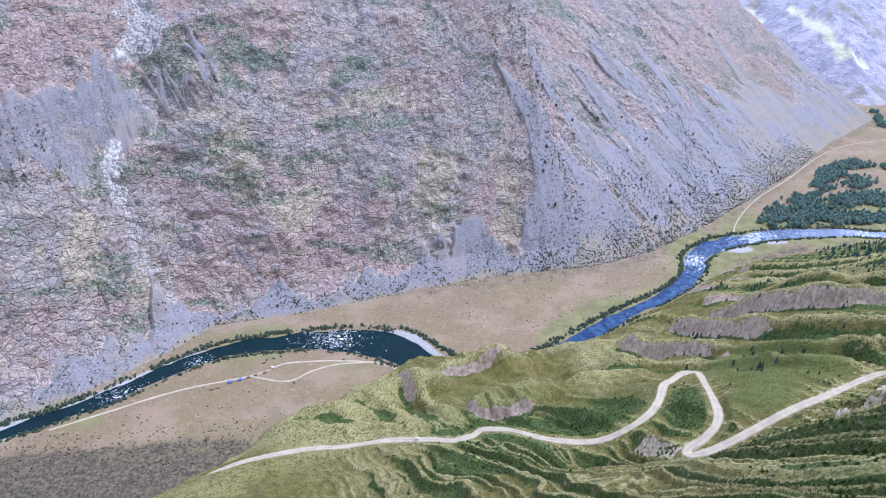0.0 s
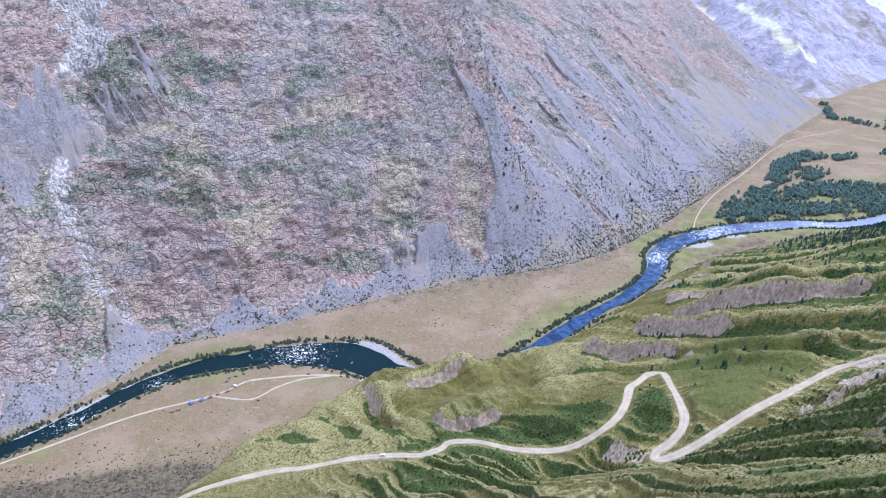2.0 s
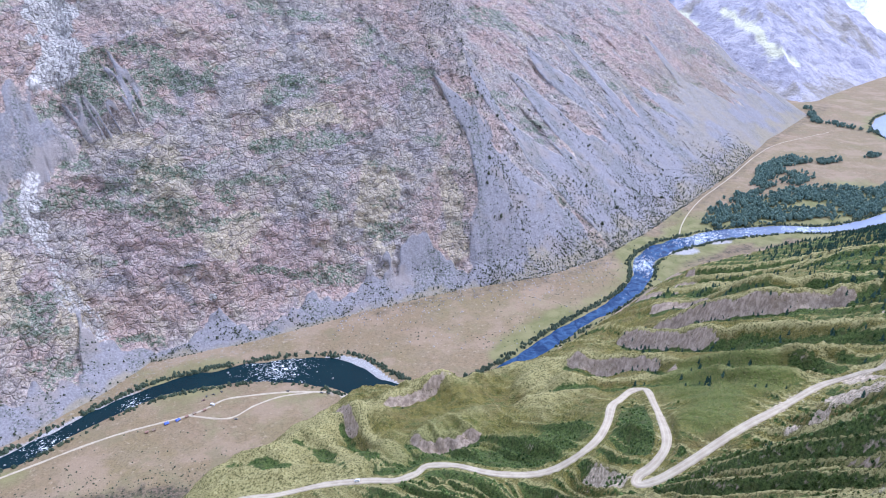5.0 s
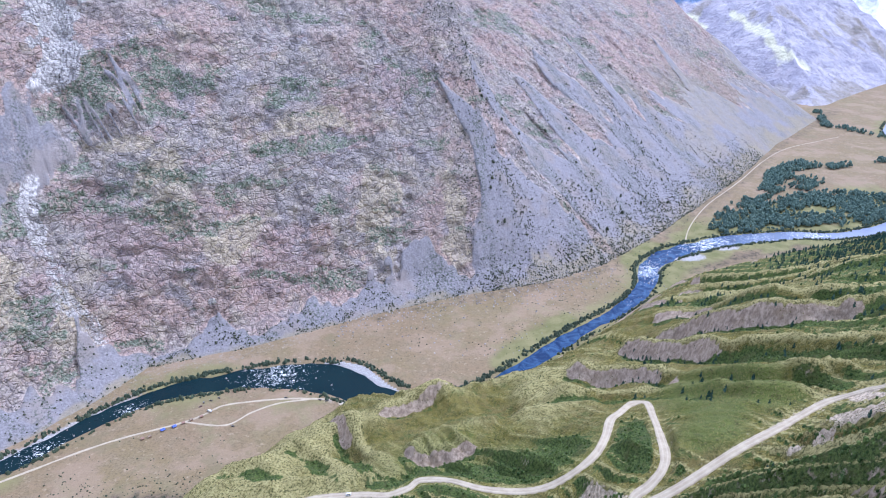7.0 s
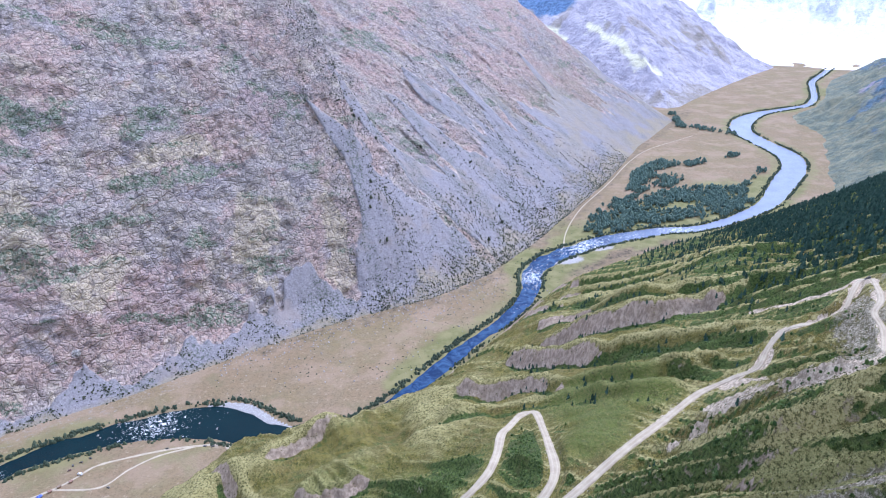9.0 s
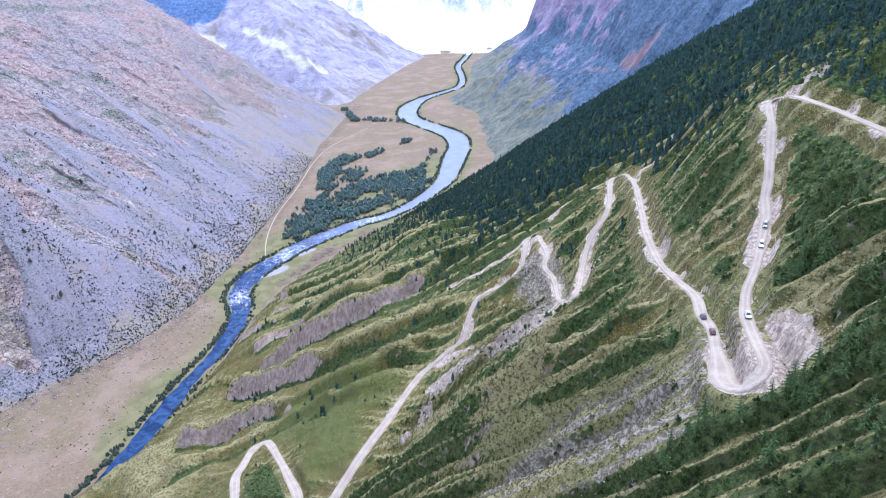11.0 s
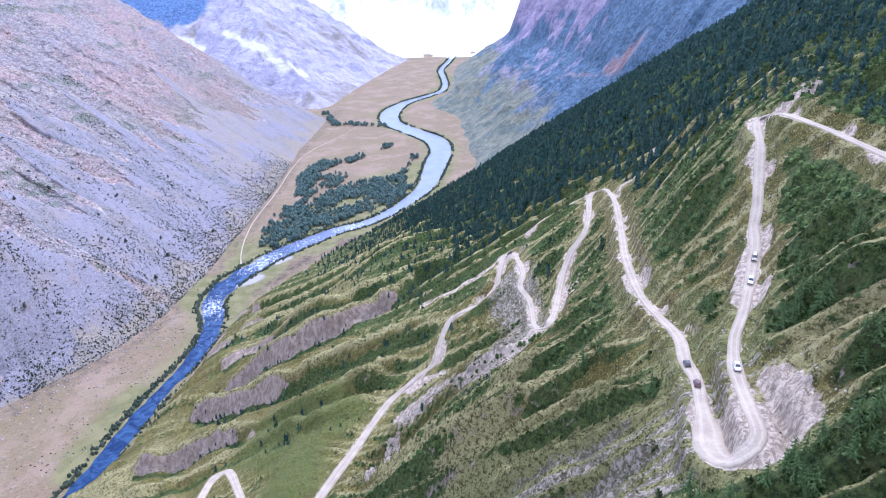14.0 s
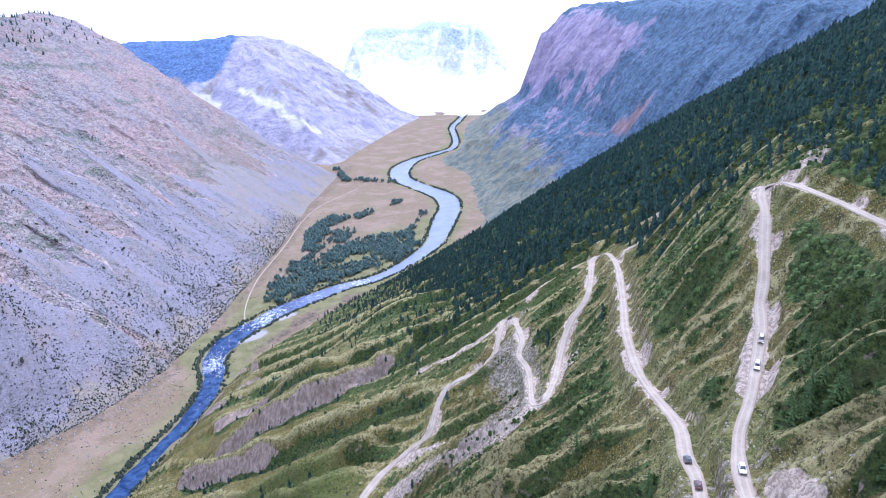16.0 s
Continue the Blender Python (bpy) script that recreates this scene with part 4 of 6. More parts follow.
def crest_side(x, y):
    """Metres beyond the wooded crest that climbs to the top bend (positive: in the wood)."""
    d, side, _ = near_line(x, y, [(560, -150), (420, 60), (374, 150), (382, 203), (455, 288), (474, 338), (446, 392), (432, 420), (490, 510), (585, 680), (680, 860)])
    return -d * side


def bushes(x, y, f):
    """How thick the shrubs stand, from 0 to 1."""
    patch = fractal(x / 50, y / 50, octaves=4, seed=91)
    b = f["keep"] * ((1 - step(0.8, 1.05, f["f_big"])) * 0.7 + (1 - step(0.75, 1.0, f["f_small"])) * 0.85 + 0.3 * step(2.2, 3.2, f["f_small"]) * step(520, 430, y)) - 0.14 + 0.2 * patch + 1.25 * f["shade"] + 0.27 * f["own"] * (1 - f["field"]) - 0.25 * f["field"] - 0.35 * f["knoll"] - 0.6 * f["lip"]
    b = b + 0.38 * step(135, 105, y - 0.1 * x) * step(160, 185, x) - 0.35 * step(250, 300, y) * step(420, 380, y) * step(170, 250, x) * step(330, 280, x)
    b = b + f["knoll"] * (0.25 + 0.75 * fractal(x / 26, y / 13, octaves=3, seed=95)) * step(0, 60, 90 - np.abs(x + 40))
    b = b + 0.42 * step(360, 450, x) * step(420, 520, y) * step(40, 110, f["base"]) - 0.7 * np.exp(-(near_line(x, y, [(292, 262), (300, 258), (322, 280), (352, 305), (372, 330)])[0] / 15) ** 2) - 0.75 * np.exp(-(near_line(x, y, [(218, 130), (206, 146), (212, 168), (197, 182)])[0] / 20) ** 2)
    b = b - 0.6 * np.exp(-(near_line(x, y, [(226, 117), (240, 116), (248, 108)])[0] / 9) ** 2) - 0.15 * np.exp(-(near_line(x, y, [(176, 84), (196, 90), (180, 100)])[0] / 9) ** 2) - 0.6 * np.exp(-(near_line(x, y, [(222, 222), (210, 204), (198, 184)])[0] / 13) ** 2)
    b = b - 0.2 * step(210, 160, x) * step(150, 180, y) * step(330, 290, y)
    b = b + 0.6 * np.exp(-(near_line(x, y, [(285, 128), (305, 146), (322, 158)])[0] / 9) ** 2) + 0.7 * np.exp(-(near_line(x, y, [(318, 122), (340, 142), (352, 156)])[0] / 11) ** 2)
    hollow = np.exp(-(near_line(x, y, [(46, 404), (80, 390), (118, 380), (140, 396)])[0] / 21) ** 2) + 1.2 * np.exp(-(near_line(x, y, [(175, 345), (190, 395)])[0] / 15) ** 2)
    return np.clip(b - 0.85 * np.exp(-(near_line(x, y, [(268, 185), (245, 205), (221, 205), (216, 170), (200, 148)])[0] / 23) ** 2) + 1.15 * hollow + 0.3 * step(-6, 30, crest_side(x, y)) * step(150, 320, f["base"]), 0, 1) * step(4, 9, f["road"]) * (1 - f["bare"]) * (1 - np.exp(-(near_line(x, y, [(234, 122), (221, 112), (212, 106), (203, 110)])[0] / 6.5) ** 2))


bush = np.maximum(bushes(x, y, f), 0.75 * step(0, 40, crest_side(x, y)) * step(170, 340, f["base"] + 60 * patch))
lush = np.clip(0.85 * f["field"] + 0.5 * np.exp(-(near_line(x, y, [(50, 428), (140, 395)])[0] / 40) ** 2) + 0.4 * step(0.1, 0.6, patch) * step(330, 250, y), 0, 1)
crest = np.exp(-((f["f_small"] - 1.2) / 0.3) ** 2) * step(0.2, 0.4, f["small"]) + np.exp(-((f["f_big"] - 1.15) / 0.16) ** 2) * step(0.2, 0.4, f["big"])
dry = np.clip(0.12 + 0.25 * step(210, 160, x) * step(330, 290, y) + 0.45 * np.exp(-(near_line(x, y, [(222, 222), (210, 204), (198, 184)])[0] / 13) ** 2) + 1.1 * crest * f["keep"] + 0.5 * np.exp(-(near_line(x, y, [(226, 117), (240, 116), (248, 108)])[0] / 9) ** 2) + 1.15 * f["lip"] + 0.22 * f["knoll"] + 0.05 * f["lumps"] + 0.35 * patch + 0.4 * np.exp(-(near_line(x, y, [(240, 215), (221, 205), (216, 170), (200, 140)])[0] / 22) ** 2) - 0.5 * step(480, 640, x) + 0.3 * step(60, -60, x), 0, 1)
earth = np.clip(f["bare"] * 1.15 + step(1.8, 2.6, steep) * 0.35 + 0.95 * (1 - step(40, 105, f["base"] + 34 * fractal(x / 25, y / 25, octaves=3, seed=96))) * step(60, 120, x), 0, 1)
fresh = np.interp(f["share"], [0, 0.02, 0.06, 0.24, 0.5, 0.58, 0.64, 0.70, 0.78, 1], [0.75, 0.8, 0.7, 0.8, 0.9, 1, 0.6, 0.4, 0.35, 0.3])
cut = (1 - step(1.2, 3.2, f["road"] + 2.6 * fractal(x / 11, y / 11, octaves=3, seed=93) - np.where(z > f["high"] + 0.4, 1.2, 0))) * fresh
spoil = 1.3 * np.exp(-(near_line(x, y, [(230, 121), (220, 113), (212, 108), (204, 111)])[0] / 3.7) ** 2) + 1.2 * np.exp(-(np.hypot(x - 213, y - 123) / 6.5) ** 2) 
wash = 1.1 * np.exp(-(near_line(x, y, [(298, 244), (287, 253), (281, 272), (281, 304), (281, 334)])[0] / 7) ** 2) + 1.2 * np.exp(-(near_line(x, y, [(338, 300), (329, 314), (318, 327), (306, 350)])[0] / 7) ** 2) + np.exp(-(near_line(x, y, [(238, 305), (253, 309), (268, 322)])[0] / 5) ** 2) + np.exp(-(near_line(x, y, [(150, 320), (138, 338)])[0] / 5) ** 2)
chute = np.exp(-(near_line(x, y, [(458, 334), (444, 351), (424, 358)])[0] / 5) ** 2) + np.exp(-(near_line(x, y, [(404, 358), (384, 385), (371, 414)])[0] / 5) ** 2) + np.exp(-(near_line(x, y, [(437, 296), (448, 288), (465, 291)])[0] / 5) ** 2) + 1.3 * np.exp(-(near_line(x, y, [(345, 178), (352, 173), (363, 170)])[0] / 3.6) ** 2)
slip = np.exp(-(near_line(x, y, [(372, 286), (345, 262), (330, 255)])[0] / 8) ** 2) * 0.7
gravel = np.clip(cut + spoil + (1 - step(6, 9, f["turn"])) + wash + 0.9 * chute + slip * step(0, 0.3, fractal(x / 8, y / 8, octaves=2, seed=94)), 0, 1)
rubble = np.clip(np.exp(-(near_line(x, y, [(218, 130), (206, 140), (196, 142), (204, 160), (192, 172)])[0] / 22) ** 2) * (0.68 + 0.35 * np.sin(fall_line(x, y) * 1.1 + 4 * patch)) + 0.85 * np.exp(-(near_line(x, y, [(292, 262), (300, 258), (322, 280), (352, 305), (372, 330)])[0] / 17) ** 2) + 0.7 * np.exp(-(near_line(x, y, [(285, 262), (280, 300), (279, 332)])[0] / 14) ** 2) + 0.6 * np.exp(-(near_line(x, y, [(408, 352), (384, 385), (369, 416)])[0] / 10) ** 2), 0, 1)
keep = f["base"][:-1, :-1] > -5
tagged(sheet("hillside", np.stack([x, y, z], -1), HILL, keep, bush=bush * (1 - gravel), dry=dry, earth=earth, gravel=gravel, lush=lush, rubble=rubble * (1 - gravel)), "grassy green hillside with ridges, shrubs and bare bluffs", "hillside", kind="structure")

# ---- the road ----
tang = np.gradient(ROAD, axis=0)
tang /= np.linalg.norm(tang, axis=1)[:, None]
size = np.interp(np.arange(len(ROAD)) / len(ROAD), [0, 0.2, 0.22, 0.24, 0.6, 0.7, 1], [1.5, 1.7, 4.0, 1.7, 1.6, 2.8, 2.4])
size = size * (1 + 0.16 * grain(np.arange(len(ROAD)) / 2.5, np.zeros(len(ROAD)), seed=67))
across = np.array([-1.15, -1.0, -0.72, -0.45, -0.2, 0.0, 0.2, 0.45, 0.72, 1.0, 1.15])
lift = np.array([-0.7, 0.0, 0.05, -0.02, 0.05, 0.08, 0.05, -0.02, 0.05, 0.0, -0.7])
px = ROAD[:, 0, None] - tang[:, 1, None] * size[:, None] * across
py = ROAD[:, 1, None] + tang[:, 0, None] * size[:, None] * across
pz = ROAD_HEIGHT[:, None] + lift[None, :] + 0.05
rut = np.broadcast_to(np.array([0, 0, 0.2, 1, 0.3, 0, 0.3, 1, 0.2, 0, 0]), px.shape)
tagged(sheet("road", np.stack([px, py, pz], -1), GRAVEL_ROAD, rut=rut), "pale dusty gravel switchback road with wheel ruts", "road", kind="structure")


# ---- distant mountains ----
def far_mountain(name, label, material, foot, turns, reach, rise, top, seed, over=None, masks=None, talus=None):
    x, y = polar(turns, reach)
    d, side, s = near_line(x, y, foot)
    d = d * side
    d2 = d + (34 * ridged(s / 170, d / 420, octaves=4, seed=seed) - 20) * step(20, 200, d)
    z = np.interp(d2, *rise)
    if talus:
        long = np.interp(d + 10 * ridged(s / 60, d / 400, octaves=3, seed=seed + 6), *talus[0]) + (16 * ridged((s + 0.25 * d) / 75, d / 600, octaves=4, seed=seed + 5) - 6) * step(15, 110, d)
        z = z + (long - z) * step(*talus[1], s + 60 * fractal(x / 150, y / 150, octaves=2, seed=seed + 7))
    z = smin(z, top(x, y) + 18 * fractal(s / 300, d / 300, octaves=3, seed=seed + 1), 45)
    for o in over or ():
        z = z - 1.2 * np.clip(behind(x, y, *o) + 25 * fractal(x / 120, y / 120, octaves=3, seed=seed + 2), 0, None)
    z = z + (9 * fractal(x / 40, y / 40, z / 40, octaves=4, seed=seed + 3) + 8 * ridged(s / 70, z / 160, octaves=3, seed=seed + 4)) * step(20, 120, d)
    keep = (z[:-1, :-1] > -9) & (d[:-1, :-1] > -20)
    return tagged(sheet(name, np.stack([x, y, z], -1), material, keep, **masks(x, y, z, d, s)), label, "mountain", kind="structure")


# pale: patches of breaking sunlight painted as two light streaks
far_mountain("mountain_north", "stony mountain in painted lilac haze with painted sunlit streaks", FAR_NORTH, [(900, 2950), (1440, 2190), (1500, 2205), (1689, 2350), (2081, 2620), (2377, 2805), (2700, 3050)],
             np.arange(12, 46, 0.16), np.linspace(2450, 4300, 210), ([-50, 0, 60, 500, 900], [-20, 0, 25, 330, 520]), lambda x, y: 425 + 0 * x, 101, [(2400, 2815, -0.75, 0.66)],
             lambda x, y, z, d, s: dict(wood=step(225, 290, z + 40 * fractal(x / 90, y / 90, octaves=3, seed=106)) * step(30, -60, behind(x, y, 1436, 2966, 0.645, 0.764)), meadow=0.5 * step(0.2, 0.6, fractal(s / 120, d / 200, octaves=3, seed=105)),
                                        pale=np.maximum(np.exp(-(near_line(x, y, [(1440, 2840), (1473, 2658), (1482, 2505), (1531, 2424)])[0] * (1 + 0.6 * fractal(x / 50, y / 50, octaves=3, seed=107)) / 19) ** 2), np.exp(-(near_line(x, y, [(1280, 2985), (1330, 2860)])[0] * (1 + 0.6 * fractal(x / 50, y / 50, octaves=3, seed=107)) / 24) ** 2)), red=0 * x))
# pale whitens the foot like bright haze; wood gives hazy blue tops
far_mountain("mountain_centre", "cliffs closing the valley, painted pale and glowing like haze", FAR_CENTRE, [(1700, 3150), (2000, 2960), (2200, 2900), (2400, 2840), (2530, 2700), (2660, 2560), (2800, 2420)],
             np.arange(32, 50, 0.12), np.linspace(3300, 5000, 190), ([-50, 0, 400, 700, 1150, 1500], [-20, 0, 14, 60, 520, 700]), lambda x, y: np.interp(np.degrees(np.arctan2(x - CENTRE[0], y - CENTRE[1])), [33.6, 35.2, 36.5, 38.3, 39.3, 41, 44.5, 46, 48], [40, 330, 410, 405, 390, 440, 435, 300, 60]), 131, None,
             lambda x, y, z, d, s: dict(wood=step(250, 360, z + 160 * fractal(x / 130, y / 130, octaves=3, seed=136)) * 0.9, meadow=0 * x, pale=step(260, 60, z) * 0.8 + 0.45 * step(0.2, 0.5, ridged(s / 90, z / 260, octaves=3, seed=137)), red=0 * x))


def east_masks(x, y, z, d, s):
    rag = fractal(x / 60, y / 60, z / 60, octaves=4, gain=0.6, seed=156)
    cliff = step(255, 300, d + 55 * rag) * step(1900, 1500, s + 0.5 * d + 170 * rag) * step(525, 470, z + 40 * rag)
    high = step(330, 420, d + 60 * rag) * step(1300, 1500, s) * step(2100, 1800, s + 150 * rag) * step(500, 440, z + 40 * rag)
    outcrop = step(0.0, 0.3, rag + 0.5 * fractal(x / 22, y / 22, z / 22, octaves=2, seed=159)) * step(90, 190, d) * step(2300, 1950, s) * step(470, 400, z) * 0.6
    scar, _, run = near_line(x, y, [(1520, 960), (1535, 1020), (1562, 1089), (1607, 1171), (1640, 1250), (1680, 1330)])
    wide = np.interp(run, [0, 60, 140, 400], [24, 22, 10, 5])
    red = 0.75 * (1 - step(0.3 * wide, 1.1 * wide, scar + 9 * np.abs(rag)))
    ribs = ridged((s + 0.25 * d) / 75, d / 600, octaves=4, seed=156)
    grass = (1 - step(120, 330, d + 70 * rag + 60 * ribs)) * 0.95 + 0.3 * step(0.3, 0.7, ribs) * step(420, 250, d)
    return dict(wood=np.clip(step(120, 270, d + 90 * rag + 70 * ribs) - cliff - 0.8 * high - outcrop, 0, 1), meadow=np.clip(grass, 0, 1) * (1 - cliff), pale=0 * x, red=red)


EAST_FOOT = [(700, 560), (960, 940), (1130, 1100), (1343, 1324), (1521, 1537), (1660, 1700), (1700, 1850), (1760, 1950), (1920, 2030), (2070, 2150), (2210, 2300), (2360, 2440), (2620, 2600), (3000, 2640)]
# the blue of this wood is haze painted into its material
far_mountain("mountain_east", "dark wooded mountain in painted blue haze with a high purple cliff", FAR_EAST, EAST_FOOT[::-1],
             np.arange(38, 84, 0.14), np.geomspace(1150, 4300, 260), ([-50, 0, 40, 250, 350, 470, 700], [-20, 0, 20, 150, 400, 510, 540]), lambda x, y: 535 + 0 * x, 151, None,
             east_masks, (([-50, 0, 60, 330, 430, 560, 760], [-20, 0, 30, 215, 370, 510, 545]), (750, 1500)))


# ---- vegetation and stones ----
def leaf_material(name, dark, light, island=True):
    n = Nodes(name, 0.85)
    pick = n.t.nodes.new("ShaderNodeNewGeometry").outputs["Random Per Island"] if island else n.t.nodes.new("ShaderNodeObjectInfo").outputs["Random"]
    col = n.mix(pick, dark, light)
    col = n.mix(n.ramp(n.noise(0.9, 4, 0.7), 0.4, 0.65, 0, 0.55), col, tuple(0.4 * v for v in dark))
    col = n.mix(n.ramp(n.noise(0.5, 3, 0.7), 0.6, 0.75, 0, 0.5), col, tuple(1.7 * v for v in light))
    return n.done(col)


def stone_material(name, dark, light):
    n = Nodes(name)
    col = n.mix(n.t.nodes.new("ShaderNodeNewGeometry").outputs["Random Per Island"], dark, light)
    col = n.mix(n.ramp(n.noise(0.6, 5, 0.7), 0.45, 0.65, 0, 0.5), col, tuple(0.6 * v for v in dark))
    return n.done(col, n.bump(n.noise(0.4, 4), 0.3))


# blue in the needle colour stands in for haze over the wood
CONIFER = leaf_material("conifer needles", (0.022, 0.054, 0.044), (0.074, 0.130, 0.090))
CONIFER_NEAR = leaf_material("larch needles", (0.055, 0.10, 0.028), (0.13, 0.19, 0.056))
SHRUB = leaf_material("shrub leaves", (0.030, 0.060, 0.016), (0.15, 0.205, 0.055))
# bluish tint paints the haze in front of the grove
GROVE_LEAF = leaf_material("grove leaves", (0.078, 0.128, 0.112), (0.155, 0.215, 0.165))
BANK = leaf_material("bank willow leaves", (0.045, 0.066, 0.046), (0.11, 0.135, 0.082))
SCRUB = leaf_material("dry scrub leaves", (0.05, 0.06, 0.04), (0.11, 0.118, 0.075))
BARK = stone_material("bark", (0.07, 0.05, 0.035), (0.12, 0.09, 0.07))
ROAD_STONE = stone_material("pale roadside stones", (0.36, 0.30, 0.23), (0.66, 0.58, 0.48))
STONE = stone_material("grey boulders", (0.24, 0.22, 0.21), (0.46, 0.43, 0.41))

rng = np.random.default_rng(7)


def many(name, shapes, places, sizes, material, label, category, tall=None, smooth=False):
    """One mesh of many copies of a few small shapes (points, triangles), turned and scaled by chance."""
    turn = rng.uniform(0, 2 * math.pi, len(places))
    tall = np.ones(len(places)) if tall is None else tall
    points, faces, run = [], [], 0
    kind = rng.integers(0, len(shapes), len(places))
    for k, (sv, sf) in enumerate(shapes):
        pick = np.nonzero(kind == k)[0]
        if not len(pick):
            continue
        c, s_ = np.cos(turn[pick])[:, None], np.sin(turn[pick])[:, None]
        sc = sizes[pick][:, None]
        v = np.stack([(sv[None, :, 0] * c - sv[None, :, 1] * s_) * sc, (sv[None, :, 0] * s_ + sv[None, :, 1] * c) * sc, sv[None, :, 2] * sc * tall[pick][:, None]], -1) + places[pick][:, None, :]
        points.append(v.reshape(-1, 3))
        faces.append((sf[None] + (np.arange(len(pick)) * len(sv))[:, None, None] + run).reshape(-1, 3))
        run += len(pick) * len(sv)
    points, faces = np.concatenate(points).astype(np.float32), np.concatenate(faces).astype(np.int32)
    mesh = bpy.data.meshes.new(name)
    mesh.vertices.add(len(points))
    mesh.vertices.foreach_set("co", points.ravel())
    mesh.loops.add(len(faces) * 3)
    mesh.loops.foreach_set("vertex_index", faces.ravel())
    mesh.polygons.add(len(faces))
    mesh.polygons.foreach_set("loop_start", np.arange(0, len(faces) * 3, 3, dtype=np.int32))
    mesh.polygons.foreach_set("use_smooth", np.full(len(faces), smooth))
    mesh.materials.append(material)
    mesh.update(calc_edges=True)
    return tagged(new(name, mesh), label, category, kind="stuff")


def spruce_shape(layers, sides, spread, seed):
    """A conifer one metre tall: ragged skirts of branches, one above another."""
    r = np.random.default_rng(seed)
    v, f = [], []
    for k in range(layers):
        t = k / layers
        low, high = 0.05 + 0.84 * t, min(1.0, 0.05 + 0.84 * t + 1.7 / layers)
        wide = spread * (1 - t) ** 0.7 * r.uniform(0.85, 1.15) + 0.02
        tip = len(v)
        v.append((r.normal(0, 0.012), r.normal(0, 0.012), high))
        for j in range(sides):
            a = 2 * math.pi * (j + 0.5 * (k % 2) + r.uniform(-0.3, 0.3)) / sides
            w = wide * (r.uniform(0.85, 1.3) if j % 2 else r.uniform(0.3, 0.55))
            v.append((w * math.cos(a), w * math.sin(a), low + (r.uniform(-0.05, 0.01) if j % 2 else r.uniform(0.0, 0.06))))
        f += [(tip, tip + 1 + j, tip + 1 + (j + 1) % sides) for j in range(sides)]
    return np.array(v), np.array(f)


def tuft_shape(clumps, seed, flat=0.8):
    """A bush one metre wide: several ragged clumps of leaves."""
    r = np.random.default_rng(seed)
    v, f = [], []
    for k in range(clumps):
        cx, cy = (r.uniform(-0.3, 0.3), r.uniform(-0.3, 0.3)) if clumps > 1 else (0, 0)
        size = r.uniform(0.22, 0.36) if clumps > 1 else 0.5
        high = size * flat * r.uniform(0.8, 1.6)
        base = len(v)
        v.append((cx + r.normal(0, 0.05), cy + r.normal(0, 0.05), high * 1.25))
        for ring, (rr, hh) in enumerate(((0.75, 0.95), (1.05, 0.2))):
            for j in range(5):
                a = 2 * math.pi * (j + 0.5 * ring) / 5 + r.uniform(-0.3, 0.3)
                w = size * rr * r.uniform(0.65, 1.25)
                v.append((cx + w * math.cos(a), cy + w * math.sin(a), max(-0.1, high * hh * r.uniform(0.6, 1.3)) - (0.1 if ring else 0)))
        for j in range(5):
            p, q = base + 1 + j, base + 1 + (j + 1) % 5
            lo, lo2 = base + 6 + j, base + 6 + (j + 1) % 5
            f += [(base, p, q), (p, lo, q), (q, lo, lo2)]
    return np.array(v), np.array(f)


def crown_shape(clumps, seed):
    """A broad-leaved tree one metre tall: a short stem and leafy clumps round it."""
    r = np.random.default_rng(seed)
    v, f = [], []
    for k in range(clumps):
        a, w = r.uniform(0, 2 * math.pi), r.uniform(0.05, 0.3)
        sv, sf = tuft_shape(1, seed * 31 + k, 1.2)
        sv = sv * r.uniform(0.35, 0.6) + np.array([w * math.cos(a), w * math.sin(a), 0.12 + 0.55 * k / clumps])
        f.append(sf + sum(len(q) for q in v))
        v.append(sv)
    return np.concatenate(v), np.concatenate(f)


def stone_shape(seed):
    r = np.random.default_rng(seed)
    v = [(0, 0, 0.55 * r.uniform(0.7, 1.2))]
    for ring, (w, h) in enumerate(((0.42, 0.36), (0.52, -0.12))):
        v += [(w * r.uniform(0.7, 1.2) * math.cos(2 * math.pi * (j + 0.4 * ring) / 5), w * r.uniform(0.7, 1.2) * math.sin(2 * math.pi * (j + 0.4 * ring) / 5), h * r.uniform(0.7, 1.2)) for j in range(5)]
    f = []
    for j in range(5):
        p, q, lo, lo2 = 1 + j, 1 + (j + 1) % 5, 6 + j, 6 + (j + 1) % 5
        f += [(0, p, q), (p, lo, q), (q, lo, lo2)]
    return np.array(v), np.array(f)


SPRUCES = [spruce_shape(4, 6, 0.27, k) for k in range(6)]
SPRUCES_NEAR = [spruce_shape(7, 8, 0.25, 20 + k) for k in range(8)]
TUFTS = [tuft_shape(3, k) for k in range(6)]
DOTS = [tuft_shape(1, k, 0.7) for k in range(6)]
CROWNS = [crown_shape(5, k) for k in range(5)]


